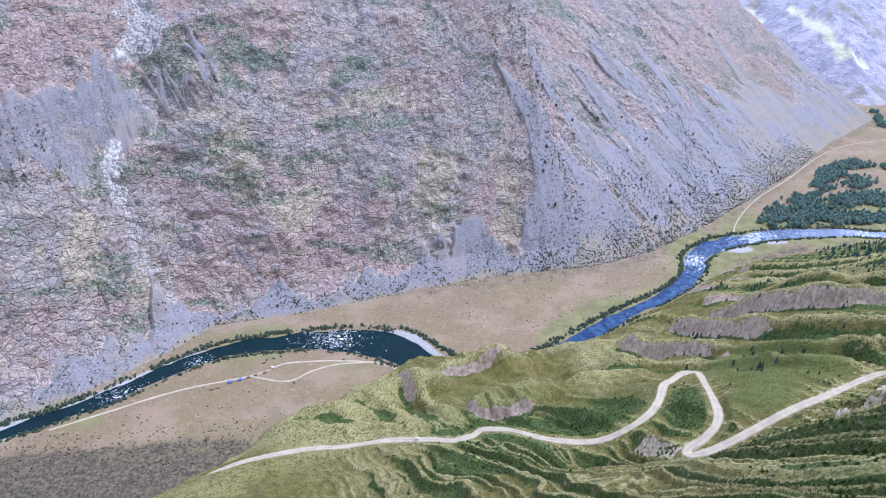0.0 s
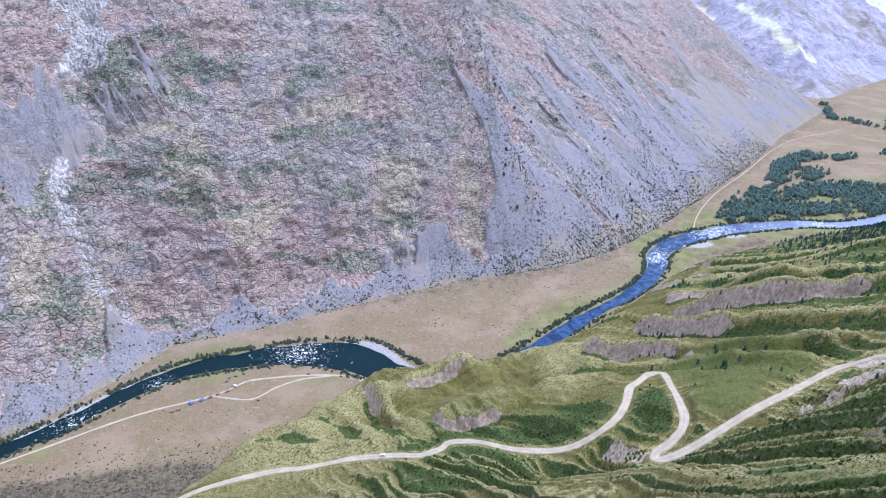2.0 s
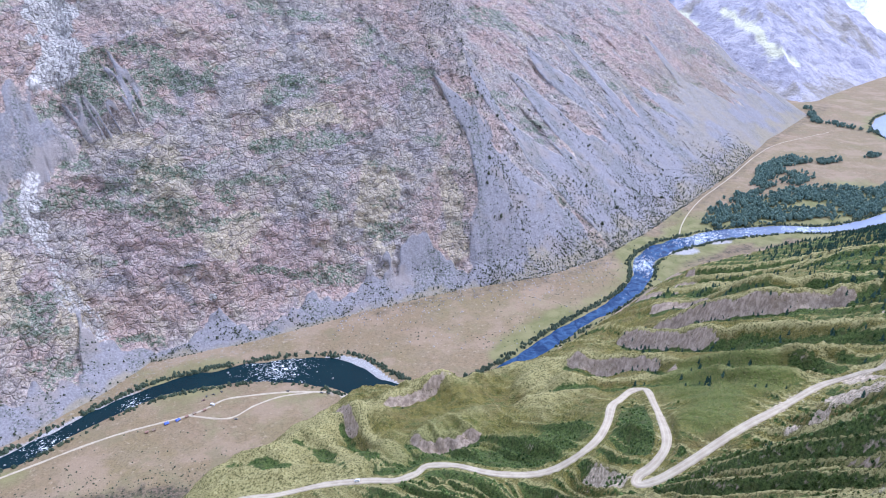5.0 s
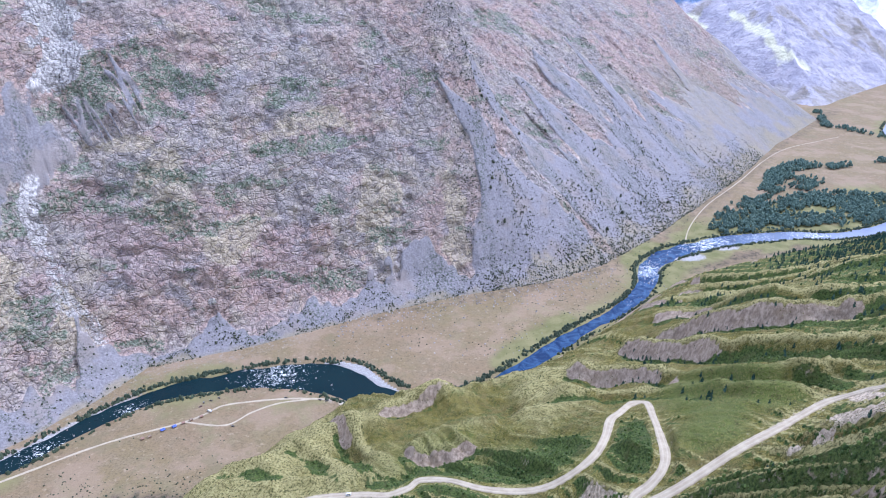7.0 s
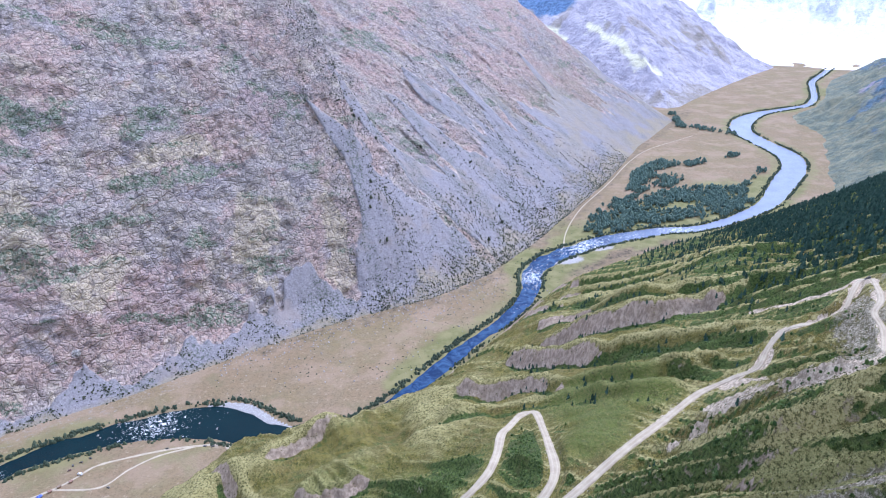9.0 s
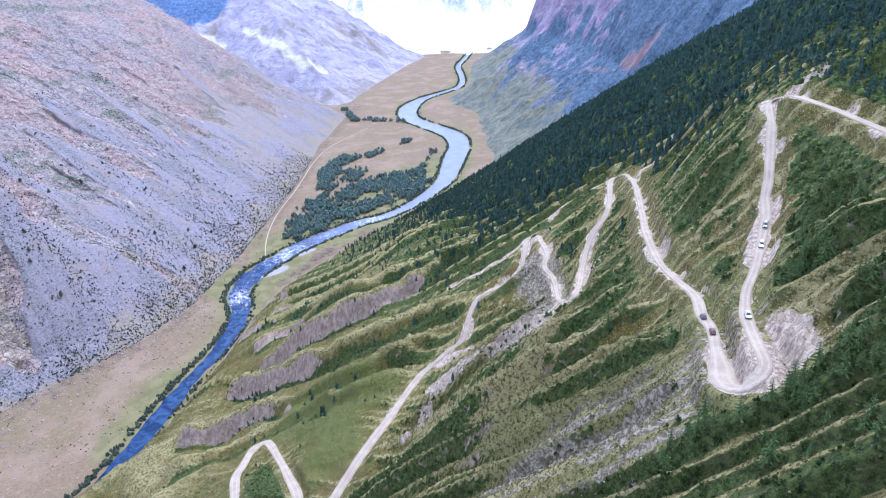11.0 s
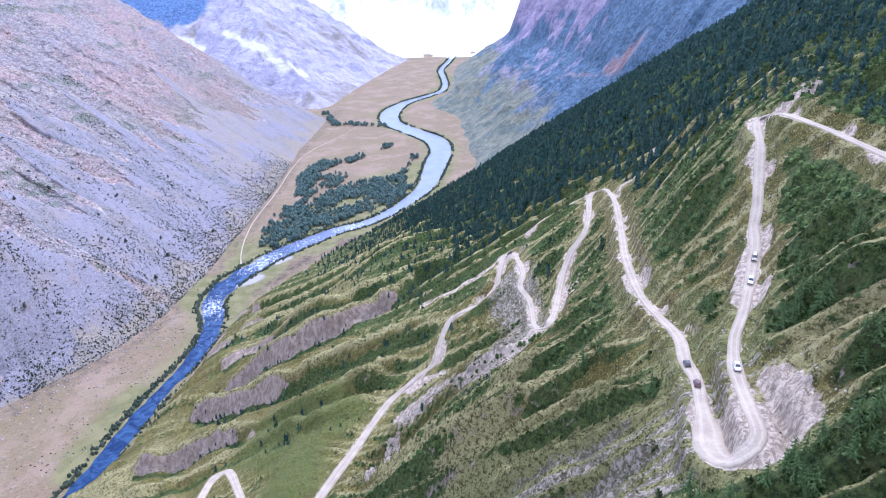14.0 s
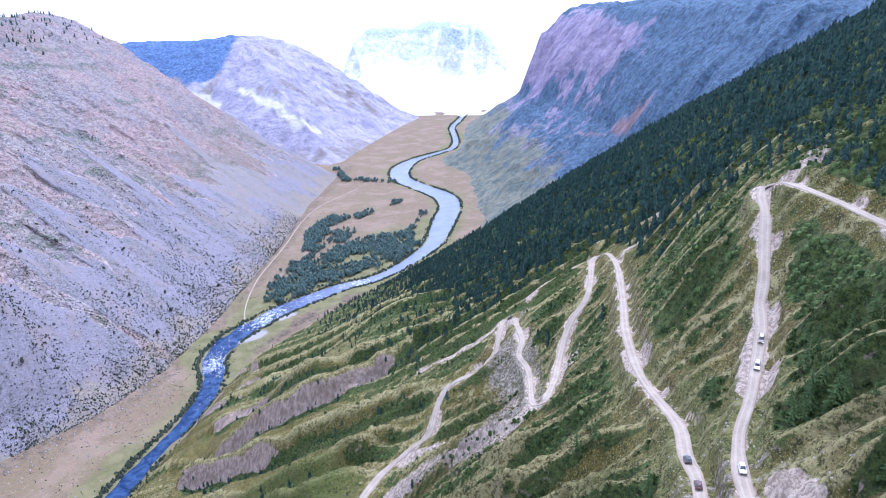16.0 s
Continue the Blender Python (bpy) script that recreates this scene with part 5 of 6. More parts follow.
def ragged_shape(blades, seed):
    """A bush one metre wide made of leafy sprays that stick out all round."""
    r = np.random.default_rng(seed)
    v, f = [], []
    for k in range(blades):
        a, e = r.uniform(0, 2 * math.pi), r.uniform(0.1, 1.45)
        out = np.array([math.cos(a) * math.cos(e), math.sin(a) * math.cos(e), math.sin(e) * 1.1])
        side = np.cross(out, r.normal(0, 1, 3))
        side /= np.linalg.norm(side)
        reach = r.uniform(0.32, 0.58)
        w = r.uniform(0.10, 0.2)
        base = out * reach * 0.25
        tip = out * reach
        b = len(v)
        v += [tuple(base), tuple(base * 0.4 + tip * 0.6 + side * w), tuple(tip), tuple(base * 0.4 + tip * 0.6 - side * w)]
        f += [(b, b + 1, b + 2), (b, b + 2, b + 3)]
    return np.array(v), np.array(f)


RAGGED = [ragged_shape(20, k) for k in range(6)]
STONES = [stone_shape(k) for k in range(6)]


def scatter(n, x0, x1, y0, y1, chance):
    """Up to n places by chance in a box, kept where chance(x, y) says so."""
    x, y = rng.uniform(x0, x1, n), rng.uniform(y0, y1, n)
    keep = rng.uniform(0, 1, n) < chance(x, y)
    return x[keep], y[keep]


def on_hill(x, y, sink=0.1):
    return np.stack([x, y, hill_height(x, y) - sink], -1)


# the wood beyond the crest
def wood_chance(x, y):
    c = crest_side(x, y)
    base = slope_height(x, y)
    gap = fractal(x / 45, y / 45, octaves=3, seed=201)
    fall = fall_line(x, y) + 8 * fractal(x / 110, y / 110, octaves=3, seed=51)
    rib = np.maximum(1 - np.abs(((fall / 27) % 1) - 0.25) * 2.6, 0.8 - np.abs(((fall / 13.5) % 1) - 0.3) * 2.6)
    thick = np.clip(step(110, 360, base + 80 * gap) * 0.88 + (rib - 0.35) * 0.75 * step(30, 120, base), 0, 1)
    thick = thick * (0.22 + 0.78 * step(-0.15, 0.5, rib + 0.5 * gap))
    head = step(24, 12, near_line(x, y, [(348, 146), (366, 130), (400, 110), (440, 70)])[0] + 6 * gap) * 0.9
    return np.maximum(step(-16, 16, c + 10 * gap + 16 * step(330, 260, y)) * np.clip(thick, 0.02, 1), head) * (base > 12) * step(7, 12, near_road(x, y)[0])


x, y = scatter(42000, 330, 1080, 40, 1000, wood_chance)
p = on_hill(x, y, 0.3)
tall = rng.uniform(5.0, 11.5, len(p)) * (0.65 + 0.35 * step(100, 300, p[:, 2])) * (0.62 + 0.38 * step(300, 430, np.hypot(p[:, 0] - 85, p[:, 1] - 72)))
close = np.hypot(p[:, 0] - 85, p[:, 1] - 72) < 520
many("forest", SPRUCES, p[~close], tall[~close], CONIFER, "dense dark green conifer forest covering the slope", "forest")
many("forest_edge", SPRUCES_NEAR, p[close], tall[close], CONIFER, "feathery dark green conifers of the upper forest edge", "forest")

# small conifers along the ridges and on the open slope
def young_chance(x, y):
    z, f = hill_height(x, y, True)
    return np.clip(0.9 * f["shade"] + 0.35 * step(0.45, 0.8, bushes(x, y, f)), 0, 1) * step(5, 9, f["road"]) * (f["base"] > 25)


def stray_chance(x, y):
    c, base = crest_side(x, y), slope_height(x, y)
    fall = fall_line(x, y) + 8 * fractal(x / 110, y / 110, octaves=3, seed=51)
    rib = np.clip(1.1 - np.abs(((fall / 27) % 1) - 0.2) * 3.2, 0.08, 1)
    return rib * step(-190, 10, c + 40 * fractal(x / 60, y / 60, octaves=2, seed=203)) ** 1.5 * step(25, 90, base) * step(8, 14, near_road(x, y)[0]) * 0.8


x, y = scatter(5200, 200, 560, 250, 720, lambda x, y: 0.42 * young_chance(x, y))
x2, y2 = scatter(15000, 370, 800, 420, 960, stray_chance)
x, y = np.concatenate([x, x2]), np.concatenate([y, y2])
many("young_conifers", SPRUCES, on_hill(x, y), rng.uniform(2.6, 7.0, len(x)), CONIFER, "small scattered conifers along the ridges", "conifers")

# shrubs on the near hillside
def shrub_chance(x, y):
    z, f = hill_height(x, y, True)
    return step(0.45, 0.75, bushes(x, y, f) + 0.25 * fractal(x / 6, y / 6, octaves=2, seed=211)) * step(4.5, 7, f["road"]) * (f["base"] > 8)


x, y = scatter(30000, 130, 420, 60, 330, shrub_chance)
x2, y2 = scatter(20000, -200, 480, 300, 700, shrub_chance)
x, y = np.concatenate([x, x2]), np.concatenate([y, y2])
size = rng.uniform(1.1, 2.7, len(x))
near_by = (np.hypot(x - 80, y - 70) < 215) & (rng.uniform(0, 1, len(x)) < 0.75)
rise = rng.uniform(0.8, 1.7, len(x))
many("slope_shrubs", RAGGED, on_hill(x[near_by], y[near_by]), size[near_by], SHRUB, "ragged green shrubs covering the near slope", "shrubs", rise[near_by])
far_by = np.hypot(x - 80, y - 70) >= 215
many("hillside_shrubs", DOTS, on_hill(x[far_by], y[far_by]), size[far_by] * 0.85, SHRUB, "dense dark green shrubs on the hillside", "shrubs", rise[far_by])

# tussocks of grass, two shades
TUSSOCK = [(np.array([(math.cos(a) * r, math.sin(a) * r, 0.0) for a, r in zip(np.arange(5) * 1.2566, (0.5, 0.42, 0.55, 0.4, 0.5))] + [(0.08 * k - 0.1, 0.05, 0.5)]), np.array([(j, (j + 1) % 5, 5) for j in range(5)])) for k in range(4)]
GRASS_DRY = leaf_material("dry grass tussocks", (0.17, 0.14, 0.05), (0.34, 0.28, 0.115))
GRASS_GREEN = leaf_material("green grass tussocks", (0.05, 0.065, 0.016), (0.13, 0.135, 0.035))


def tussock_chance(x, y):
    z, f = hill_height(x, y, True)
    return step(3.5, 6, f["road"]) * (f["base"] > 8) * (1 - 0.9 * step(0.25, 0.5, bushes(x, y, f))) * (1 - np.exp(-(near_line(x, y, [(234, 122), (221, 112), (212, 106), (203, 110)])[0] / 12) ** 2)) * (0.25 + 0.75 * step(-0.2, 0.3, fractal(x / 7, y / 7, octaves=2, seed=213)))


for name, cover, shades, label in (("dry_tussocks", 0.6, GRASS_DRY, "pale dry grass tussocks on the hillside"), ("green_tussocks", 0.9, GRASS_GREEN, "dark green grass tussocks and low herbs on the hillside")):
    x, y = scatter(int(42000 * cover), 165, 430, 60, 330, tussock_chance)
    x2, y2 = scatter(int(13000 * cover), -160, 420, 300, 640, tussock_chance)
    x, y = np.concatenate([x, x2]), np.concatenate([y, y2])
    far = 0.75 + 0.5 * step(200, 480, np.hypot(x - 80, y - 70))
    many(name, TUSSOCK, on_hill(x, y, 0.05), rng.uniform(0.5, 1.2, len(x)) * far, shades, label, "grass", rng.uniform(0.7, 1.4, len(x)))

# willows and bushes along the river
bx, by = [], []
tang = np.gradient(RIVER[:, :2], axis=0)
tang /= np.linalg.norm(tang, axis=1)[:, None]
for k in range(len(RIVER) - 1):
    run = math.hypot(*(RIVER[k + 1, :2] - RIVER[k, :2]))
    for side in (-1, 1):
        far_bank = side > 0
        n = int(run / ((0.7 if RIVER[k, 0] < 600 else 1.6) if far_bank else 1.3))
        for _ in range(n):
            u = rng.uniform()
            c = RIVER[k] * (1 - u) + RIVER[k + 1] * u
            off = side * (c[2] / 2 + abs(rng.normal(1.5, 3.0)) + 0.5 + (11 if far_bank and -60 < c[0] < 25 else 0))
            if rng.uniform() < 0.25 + 0.75 * (grain(np.array([c[0] / 30]), np.array([c[1] / 30]), seed=9 + side)[0] > (-0.5 if far_bank else -0.3)):
                bx.append(c[0] - tang[k, 1] * off)
                by.append(c[1] + tang[k, 0] * off)
x, y = np.array(bx), np.array(by)
keep = (slope_height(x, y) < 2) & (river_edge(x, y) > 0.5)
x, y = x[keep], y[keep]
many("bank_willows", [tuft_shape(2, 60 + k, 1.3) for k in range(6)], np.stack([x, y, ground_height(x, y) - 0.2], -1), rng.uniform(2.0, 7.2, len(x)), BANK, "green willow thickets lining the river banks", "willows")

# the grove on the river flat
GROVE = [([(690, 1222), (760, 1240), (860, 1245), (960, 1255), (1060, 1285)], 34, 0.9), ([(760, 1300), (850, 1345), (930, 1350), (1010, 1350), (1080, 1345)], 40, 0.95), ([(880, 1420), (930, 1490), (985, 1560), (1060, 1590)], 26, 1.0),
         ([(960, 1440), (1010, 1480)], 24, 1.0), ([(1120, 1565), (1165, 1578)], 14, 1.0), ([(1240, 1595), (1290, 1600)], 7, 0.7), ([(1330, 1940), (1400, 1850), (1430, 1800)], 14, 0.9), ([(1335, 1945), (1400, 2100)], 10, 0.9),
         ([(1100, 1350), (1180, 1400), (1260, 1470)], 6, 0.6), ([(720, 1270), (800, 1310)], 30, 0.8)]


def grove_chance(x, y):
    c = np.zeros(np.shape(x))
    for line, half, how in GROVE:
        c = np.maximum(c, how * (1 - step(half * 0.75, half * 1.15, near_line(x, y, line)[0] + 9 * fractal(x / 25, y / 25, octaves=2, seed=221))))
    return c * (river_edge(x, y) > 2) * (0.25 + 0.75 * step(-0.45, -0.2, fractal(x / 38, y / 38, octaves=3, seed=222)))


x, y = scatter(26000, 640, 1450, 1180, 2120, grove_chance)
many("river_grove", CROWNS, np.stack([x, y, ground_height(x, y) - 0.2], -1), rng.uniform(7, 13, len(x)), GROVE_LEAF, "dark green grove of trees on the river flat", "grove")

# scrub on the stone slopes
def rubble_place(n, s_lo, s_hi, d_hi, chance):
    t = np.interp(rng.uniform(s_lo, s_hi, n), WEST_RUN, np.arange(len(WEST_RUN)))
    k = np.clip(t.astype(int), 0, len(WEST_FOOT) - 2)
    foot = np.array(WEST_FOOT, float)
    step_ = foot[k + 1] - foot[k]
    unit = step_ / np.linalg.norm(step_, axis=1)[:, None]
    out = d_hi * rng.uniform(0, 1, n) ** 1.2
    q = foot[k] + step_ * (t - k)[:, None] + np.stack([-unit[:, 1], unit[:, 0]], -1) * out[:, None]
    z, d, s, cliff = west_height(q[:, 0], q[:, 1])
    keep = rng.uniform(0, 1, n) < chance(q[:, 0], q[:, 1], z, d, s, cliff)
    return np.stack([q[:, 0], q[:, 1], z], -1)[keep]


streak = lambda s, d: fractal(s / 34, d / 110, octaves=4, gain=0.7, seed=231)
p = rubble_place(30000, 1655, 2600, 430, lambda x, y, z, d, s, c: (0.07 + 0.25 * step(1950, 1800, s) + 0.8 * step(-0.05, 0.6, streak(s - 0.3 * d, d))) * (c < 0.5))
p2 = rubble_place(9000, 820, 1700, 60, lambda x, y, z, d, s, c: (0.06 + 0.5 * step(0.1, 0.5, fractal(s / 30, d / 20, octaves=2, seed=232))) * (z < np.interp(s, *ROCK_FOOT)))
p3 = rubble_place(2600, 920, 1100, 260, lambda x, y, z, d, s, c: 0.8 * (np.abs(z - 255) < 50) * (s < 1095))
p4 = rubble_place(6500, 1690, 2750, 75, lambda x, y, z, d, s, c: 0.75 * step(80, 15, d + 30 * fractal(s / 40, d / 25, octaves=3, seed=233)))
p = np.concatenate([p, p2, p3, p4])
p[:, 2] += 0.4
many("scree_scrub", DOTS, p, rng.uniform(0.9, 2.7, len(p)) * rng.uniform(0.6, 1.25, len(p)), SCRUB, "dark green scrub dotted over the scree", "scrub", rng.uniform(0.9, 1.6, len(p)))
p = rubble_place(46, 1700, 2350, 300, lambda x, y, z, d, s, c: 0 * z + 0.8)
many("scree_bushes", CROWNS, p, rng.uniform(5, 8, len(p)), SCRUB, "lone dark bushes on the scree", "bushes")

x, y = scatter(7000, -60, 700, 830, 1300, lambda x, y: 0.35 * step(-0.1, 0.4, fractal(x / 50, y / 50, octaves=2, seed=241)) + 0.1)
x2, y2 = scatter(5200, -480, -150, 470, 700, lambda x, y: 0.75 * step(650, 560, y - 0.12 * (x + 300) + 25 * fractal(x / 30, y / 30, octaves=2, seed=242)) + 0.04)
x, y = np.concatenate([x, x2]), np.concatenate([y, y2])
keep = (river_edge(x, y) > 12) & (west_height(x, y)[0] < 2) & (slope_height(x, y) < 2)
x, y = x[keep], y[keep]
many("flat_scrub", DOTS, np.stack([x, y, ground_height(x, y)], -1), rng.uniform(0.8, 2.2, len(x)), SCRUB, "low brown-green scrub dotted over the dry flat", "scrub")

# conifers on the skyline of the stony mountain
x, y = scatter(1500, 440, 1000, 2100, 2560, lambda x, y: step(440, 500, west_height(x, y)[0]) * (0.12 + 0.22 * step(640, 520, x)))
many("skyline_conifers", SPRUCES, np.stack([x, y, west_height(x, y)[0] - 1], -1), rng.uniform(7, 14, len(x)), CONIFER, "dark conifers along the mountain's skyline", "conifers")

# boulders: at the foot of the slopes, on the flat, in the rapids
x, y = scatter(6000, -60, 480, 830, 1080, lambda x, y: 0.5 * np.exp(-(near_line(x, y, WEST_FOOT)[0] / 38) ** 2) + 0.06)
keep = river_edge(x, y) > 12
p = np.stack([x, y, np.maximum(ground_height(x, y), west_height(x, y)[0])], -1)[keep]
p2 = rubble_place(3500, 1700, 2700, 60, lambda x, y, z, d, s, c: 0 * z + 0.6)
p3 = rubble_place(2600, 1700, 2600, 380, lambda x, y, z, d, s, c: 0.5 + 0 * z)
p = np.concatenate([p, p2, p3])
many("boulders", STONES, p, rng.uniform(0.7, 2.6, len(p)) ** 1.15, STONE, "grey boulders scattered below the scree", "boulders")
x, y = scatter(24000, 170, 460, 80, 380, lambda x, y: np.exp(-((near_road(x, y)[0] - 3.4) / 1.8) ** 2) * 0.8 + 0.5 * np.exp(-(near_line(x, y, [(232, 121), (221, 112), (212, 106)])[0] / 8) ** 2) + 0.5 * np.exp(-(near_line(x, y, [(338, 300), (318, 327), (306, 350)])[0] / 9) ** 2) + 0.5 * np.exp(-(near_line(x, y, [(205, 130), (190, 145)])[0] / 12) ** 2))
keep = near_road(x, y)[0] > 2.2
many("roadside_stones", STONES, on_hill(x[keep], y[keep], 0.05), rng.uniform(0.25, 0.75, keep.sum()) ** 1.2, ROAD_STONE, "pale stones and clods beside the gravel road", "stones")
x, y = scatter(500, 380, 560, 980, 1160, lambda x, y: np.exp(-(np.hypot(x - 468, y - 1065) / 50) ** 2) * (river_edge(x, y) < 4))
x2, y2 = scatter(260, -420, 20, 640, 860, lambda x, y: 0.35 * (river_edge(x, y) < 3))
x, y = np.concatenate([x, x2]), np.concatenate([y, y2])
many("river_rocks", STONES, np.stack([x, y, np.full(len(x), -1.1)], -1), rng.uniform(1.2, 3.6, len(x)), STONE, "wet grey rocks in the rapids", "rocks")


# ---- single trees on the near slope ----
def part(name, shape, material, parent, label="", smooth=False):
    sv, sf = shape
    mesh = bpy.data.meshes.new(name)
    mesh.from_pydata([tuple(map(float, q)) for q in sv], [], [tuple(map(int, q)) for q in sf])
    mesh.polygons.foreach_set("use_smooth", np.full(len(mesh.polygons), smooth))
    mesh.materials.append(material)
    mesh.update()
    ob = new(name, mesh)
    ob.parent = parent
    if label:
        tagged(ob, label)
    return ob


def tube(points, radii, sides=6):
    v, f = [], []
    for (px_, py_, pz_), r in zip(points, radii):
        v += [(px_ + r * math.cos(2 * math.pi * j / sides), py_ + r * math.sin(2 * math.pi * j / sides), pz_) for j in range(sides)]
    for k in range(len(points) - 1):
        for j in range(sides):
            a0, b0 = k * sides + j, k * sides + (j + 1) % sides
            f.append((a0, b0, b0 + sides, a0 + sides))
    f.append(tuple(range((len(points) - 1) * sides, len(points) * sides)))
    return v, f


def larch_crown(tall, seed):
    """Boughs in whorls, each a drooping spray of small leafy blades."""
    r = np.random.default_rng(seed)
    v, f = [], []
    n = 46
    for k in range(n):
        t = (k + r.uniform()) / n
        a = k * 2.4 + r.uniform(-0.4, 0.4)
        out = tall * 0.24 * (1 - t) ** 0.75 * r.uniform(0.7, 1.2) + 0.12
        z0 = tall * (0.14 + 0.84 * t)
        for j in range(3):
            u0, u1 = j / 3, (j + 1.25) / 3
            w = out * 0.26 * (1 - 0.5 * u0) * r.uniform(0.7, 1.3)
            c, s_ = math.cos(a), math.sin(a)
            b = len(v)
            drop = 0.22 * out
            v += [(c * out * u0, s_ * out * u0, z0 - drop * u0 + 0.10 * out), (c * out * (u0 + u1) / 2 - s_ * w, s_ * out * (u0 + u1) / 2 + c * w, z0 - drop * u1 - 0.08 * out * r.uniform(0.3, 1.5)),
                  (c * out * u1, s_ * out * u1, z0 - drop * u1 + r.uniform(-0.03, 0.06) * out), (c * out * (u0 + u1) / 2 + s_ * w, s_ * out * (u0 + u1) / 2 - c * w, z0 - drop * u1 - 0.08 * out * r.uniform(0.3, 1.5))]
            f += [(b, b + 1, b + 2), (b, b + 2, b + 3)]
    return v, f


def larch(seed, tall):
    tree = new("larch_tree")
    part("trunk", tube([(0, 0, -0.4), (0.03, 0, tall * 0.3), (0, 0.04, tall * 0.7), (0, 0, tall * 0.97)], [tall * 0.022, tall * 0.017, tall * 0.009, 0.01]), BARK, tree)
    part("crown", larch_crown(tall, seed), CONIFER_NEAR, tree)
    return tagged(tree, "slender green larch tree growing on the grassy slope", "tree", "larches on the near slope")


def tree_chance(x, y):
    z, f = hill_height(x, y, True)
    return step(0.35, 0.7, bushes(x, y, f)) * step(6, 10, f["road"]) * step(2, -6, crest_side(x, y)) * (0.35 + 0.65 * step(190, 150, y - 0.1 * x)) * np.where(y - 0.55 * x < 60, 1.0, 0.35) * step(14, 26, near_line(x, y, [(218, 130), (206, 146), (212, 168), (197, 182), (180, 150)])[0])


models = [larch(k, h) for k, h in enumerate((7.5, 6.0, 8.5, 5.0))]
x, y = scatter(5200, 175, 420, 70, 330, lambda x, y: 0.9 * tree_chance(x, y))
keep = np.argsort(np.hypot(x - 85, y - 72))[:190]
p = on_hill(x[keep], y[keep], 0.05)
for k, q in enumerate(p):
    m = pose(*q, rng.uniform(-3, 3), rng.uniform(-3, 3), rng.uniform(0, 360)) @ Matrix.Scale(rng.uniform(0.55, 1.15), 4)
    if k < len(models):
        models[k].matrix_basis = m
    else:
        made = copy_thing(models[k % 4], m)
        made.matrix_basis = m


# ---- vehicles ----
def paint(name, colour, rough=0.35, metal=0.0):
    n = Nodes(name, rough)
    n.b.inputs["Metallic"].default_value = metal
    n.b.inputs["Specular IOR Level"].default_value = 0.5
    dust = n.mix(n.ramp(n.noise(0.5, 4, 0.7), 0.4, 0.7, 0.05, 0.35), colour, (0.45, 0.40, 0.33))
    return n.done(dust)


CAR_PAINTS = {"white": paint("white car paint", (0.75, 0.76, 0.78)), "dark red": paint("dark red car paint", (0.10, 0.03, 0.03)), "dark grey": paint("dark grey car paint", (0.05, 0.052, 0.06)),
              "silver": paint("silver car paint", (0.5, 0.52, 0.55), 0.3, 0.4), "black": paint("black car paint", (0.02, 0.02, 0.023)), "khaki": paint("khaki car paint", (0.16, 0.14, 0.09))}
GLASS = paint("dark car glass", (0.02, 0.025, 0.03), 0.08)
TYRE = paint("tyre rubber", (0.025, 0.025, 0.025), 0.9)
RIM = paint("wheel rim", (0.5, 0.5, 0.5), 0.3, 0.8)
LAMP_GLASS = paint("headlight glass", (0.75, 0.75, 0.72), 0.15)
TAIL = paint("tail light red", (0.35, 0.02, 0.02), 0.25)


def loft(sections):
    """A closed body through cross-sections: (y, half width low, half width high, z low, z high)."""
    v, f = [], []
    for y0, wl, wh, zl, zh in sections:
        v += [(-wl, y0, zl), (-wl * 1.02, y0, zl + 0.45 * (zh - zl)), (-wh, y0, zh - 0.06), (-wh + 0.1, y0, zh), (wh - 0.1, y0, zh), (wh, y0, zh - 0.06), (wl * 1.02, y0, zl + 0.45 * (zh - zl)), (wl, y0, zl)]
    for k in range(len(sections) - 1):
        for j in range(8):
            a0, b0 = k * 8 + j, k * 8 + (j + 1) % 8
            f.append((a0, b0, b0 + 8, a0 + 8))
    f += [tuple(range(7, -1, -1)), tuple(range((len(sections) - 1) * 8, len(sections) * 8))]
    return v, f


def ring(radius, width, x0, y0, z0, inner=0.0, sides=14):
    v, f = [], []
    for side in (-0.5, 0.5):
        for r in (radius, radius * 0.62):
            v += [(x0 + side * width * (1.0 if r == radius else 1.06), y0 + r * math.cos(2 * math.pi * j / sides), z0 + r * math.sin(2 * math.pi * j / sides)) for j in range(sides)]
    for j in range(sides):
        q = (j + 1) % sides
        f += [(j, q, sides + q, sides + j), (2 * sides + q, 2 * sides + j, 3 * sides + j, 3 * sides + q), (q, j, 2 * sides + j, 2 * sides + q)]
    f += [tuple(range(sides, 2 * sides)), tuple(range(4 * sides - 1, 3 * sides - 1, -1))]
    return v, f


def block(x0, x1, y0, y1, z0, z1, slope=0.0):
    v = [(x, y, z) for z in (z0, z1) for x, y in ((x0 + (slope if z == z1 else 0), y0 + (slope if z == z1 else 0)), (x1 - (slope if z == z1 else 0), y0 + (slope if z == z1 else 0)),
                                                   (x1 - (slope if z == z1 else 0), y1 - (slope if z == z1 else 0)), (x0 + (slope if z == z1 else 0), y1 - (slope if z == z1 else 0)))]
    return v, [(3, 2, 1, 0), (4, 5, 6, 7), (0, 1, 5, 4), (1, 2, 6, 5), (2, 3, 7, 6), (3, 0, 4, 7)]


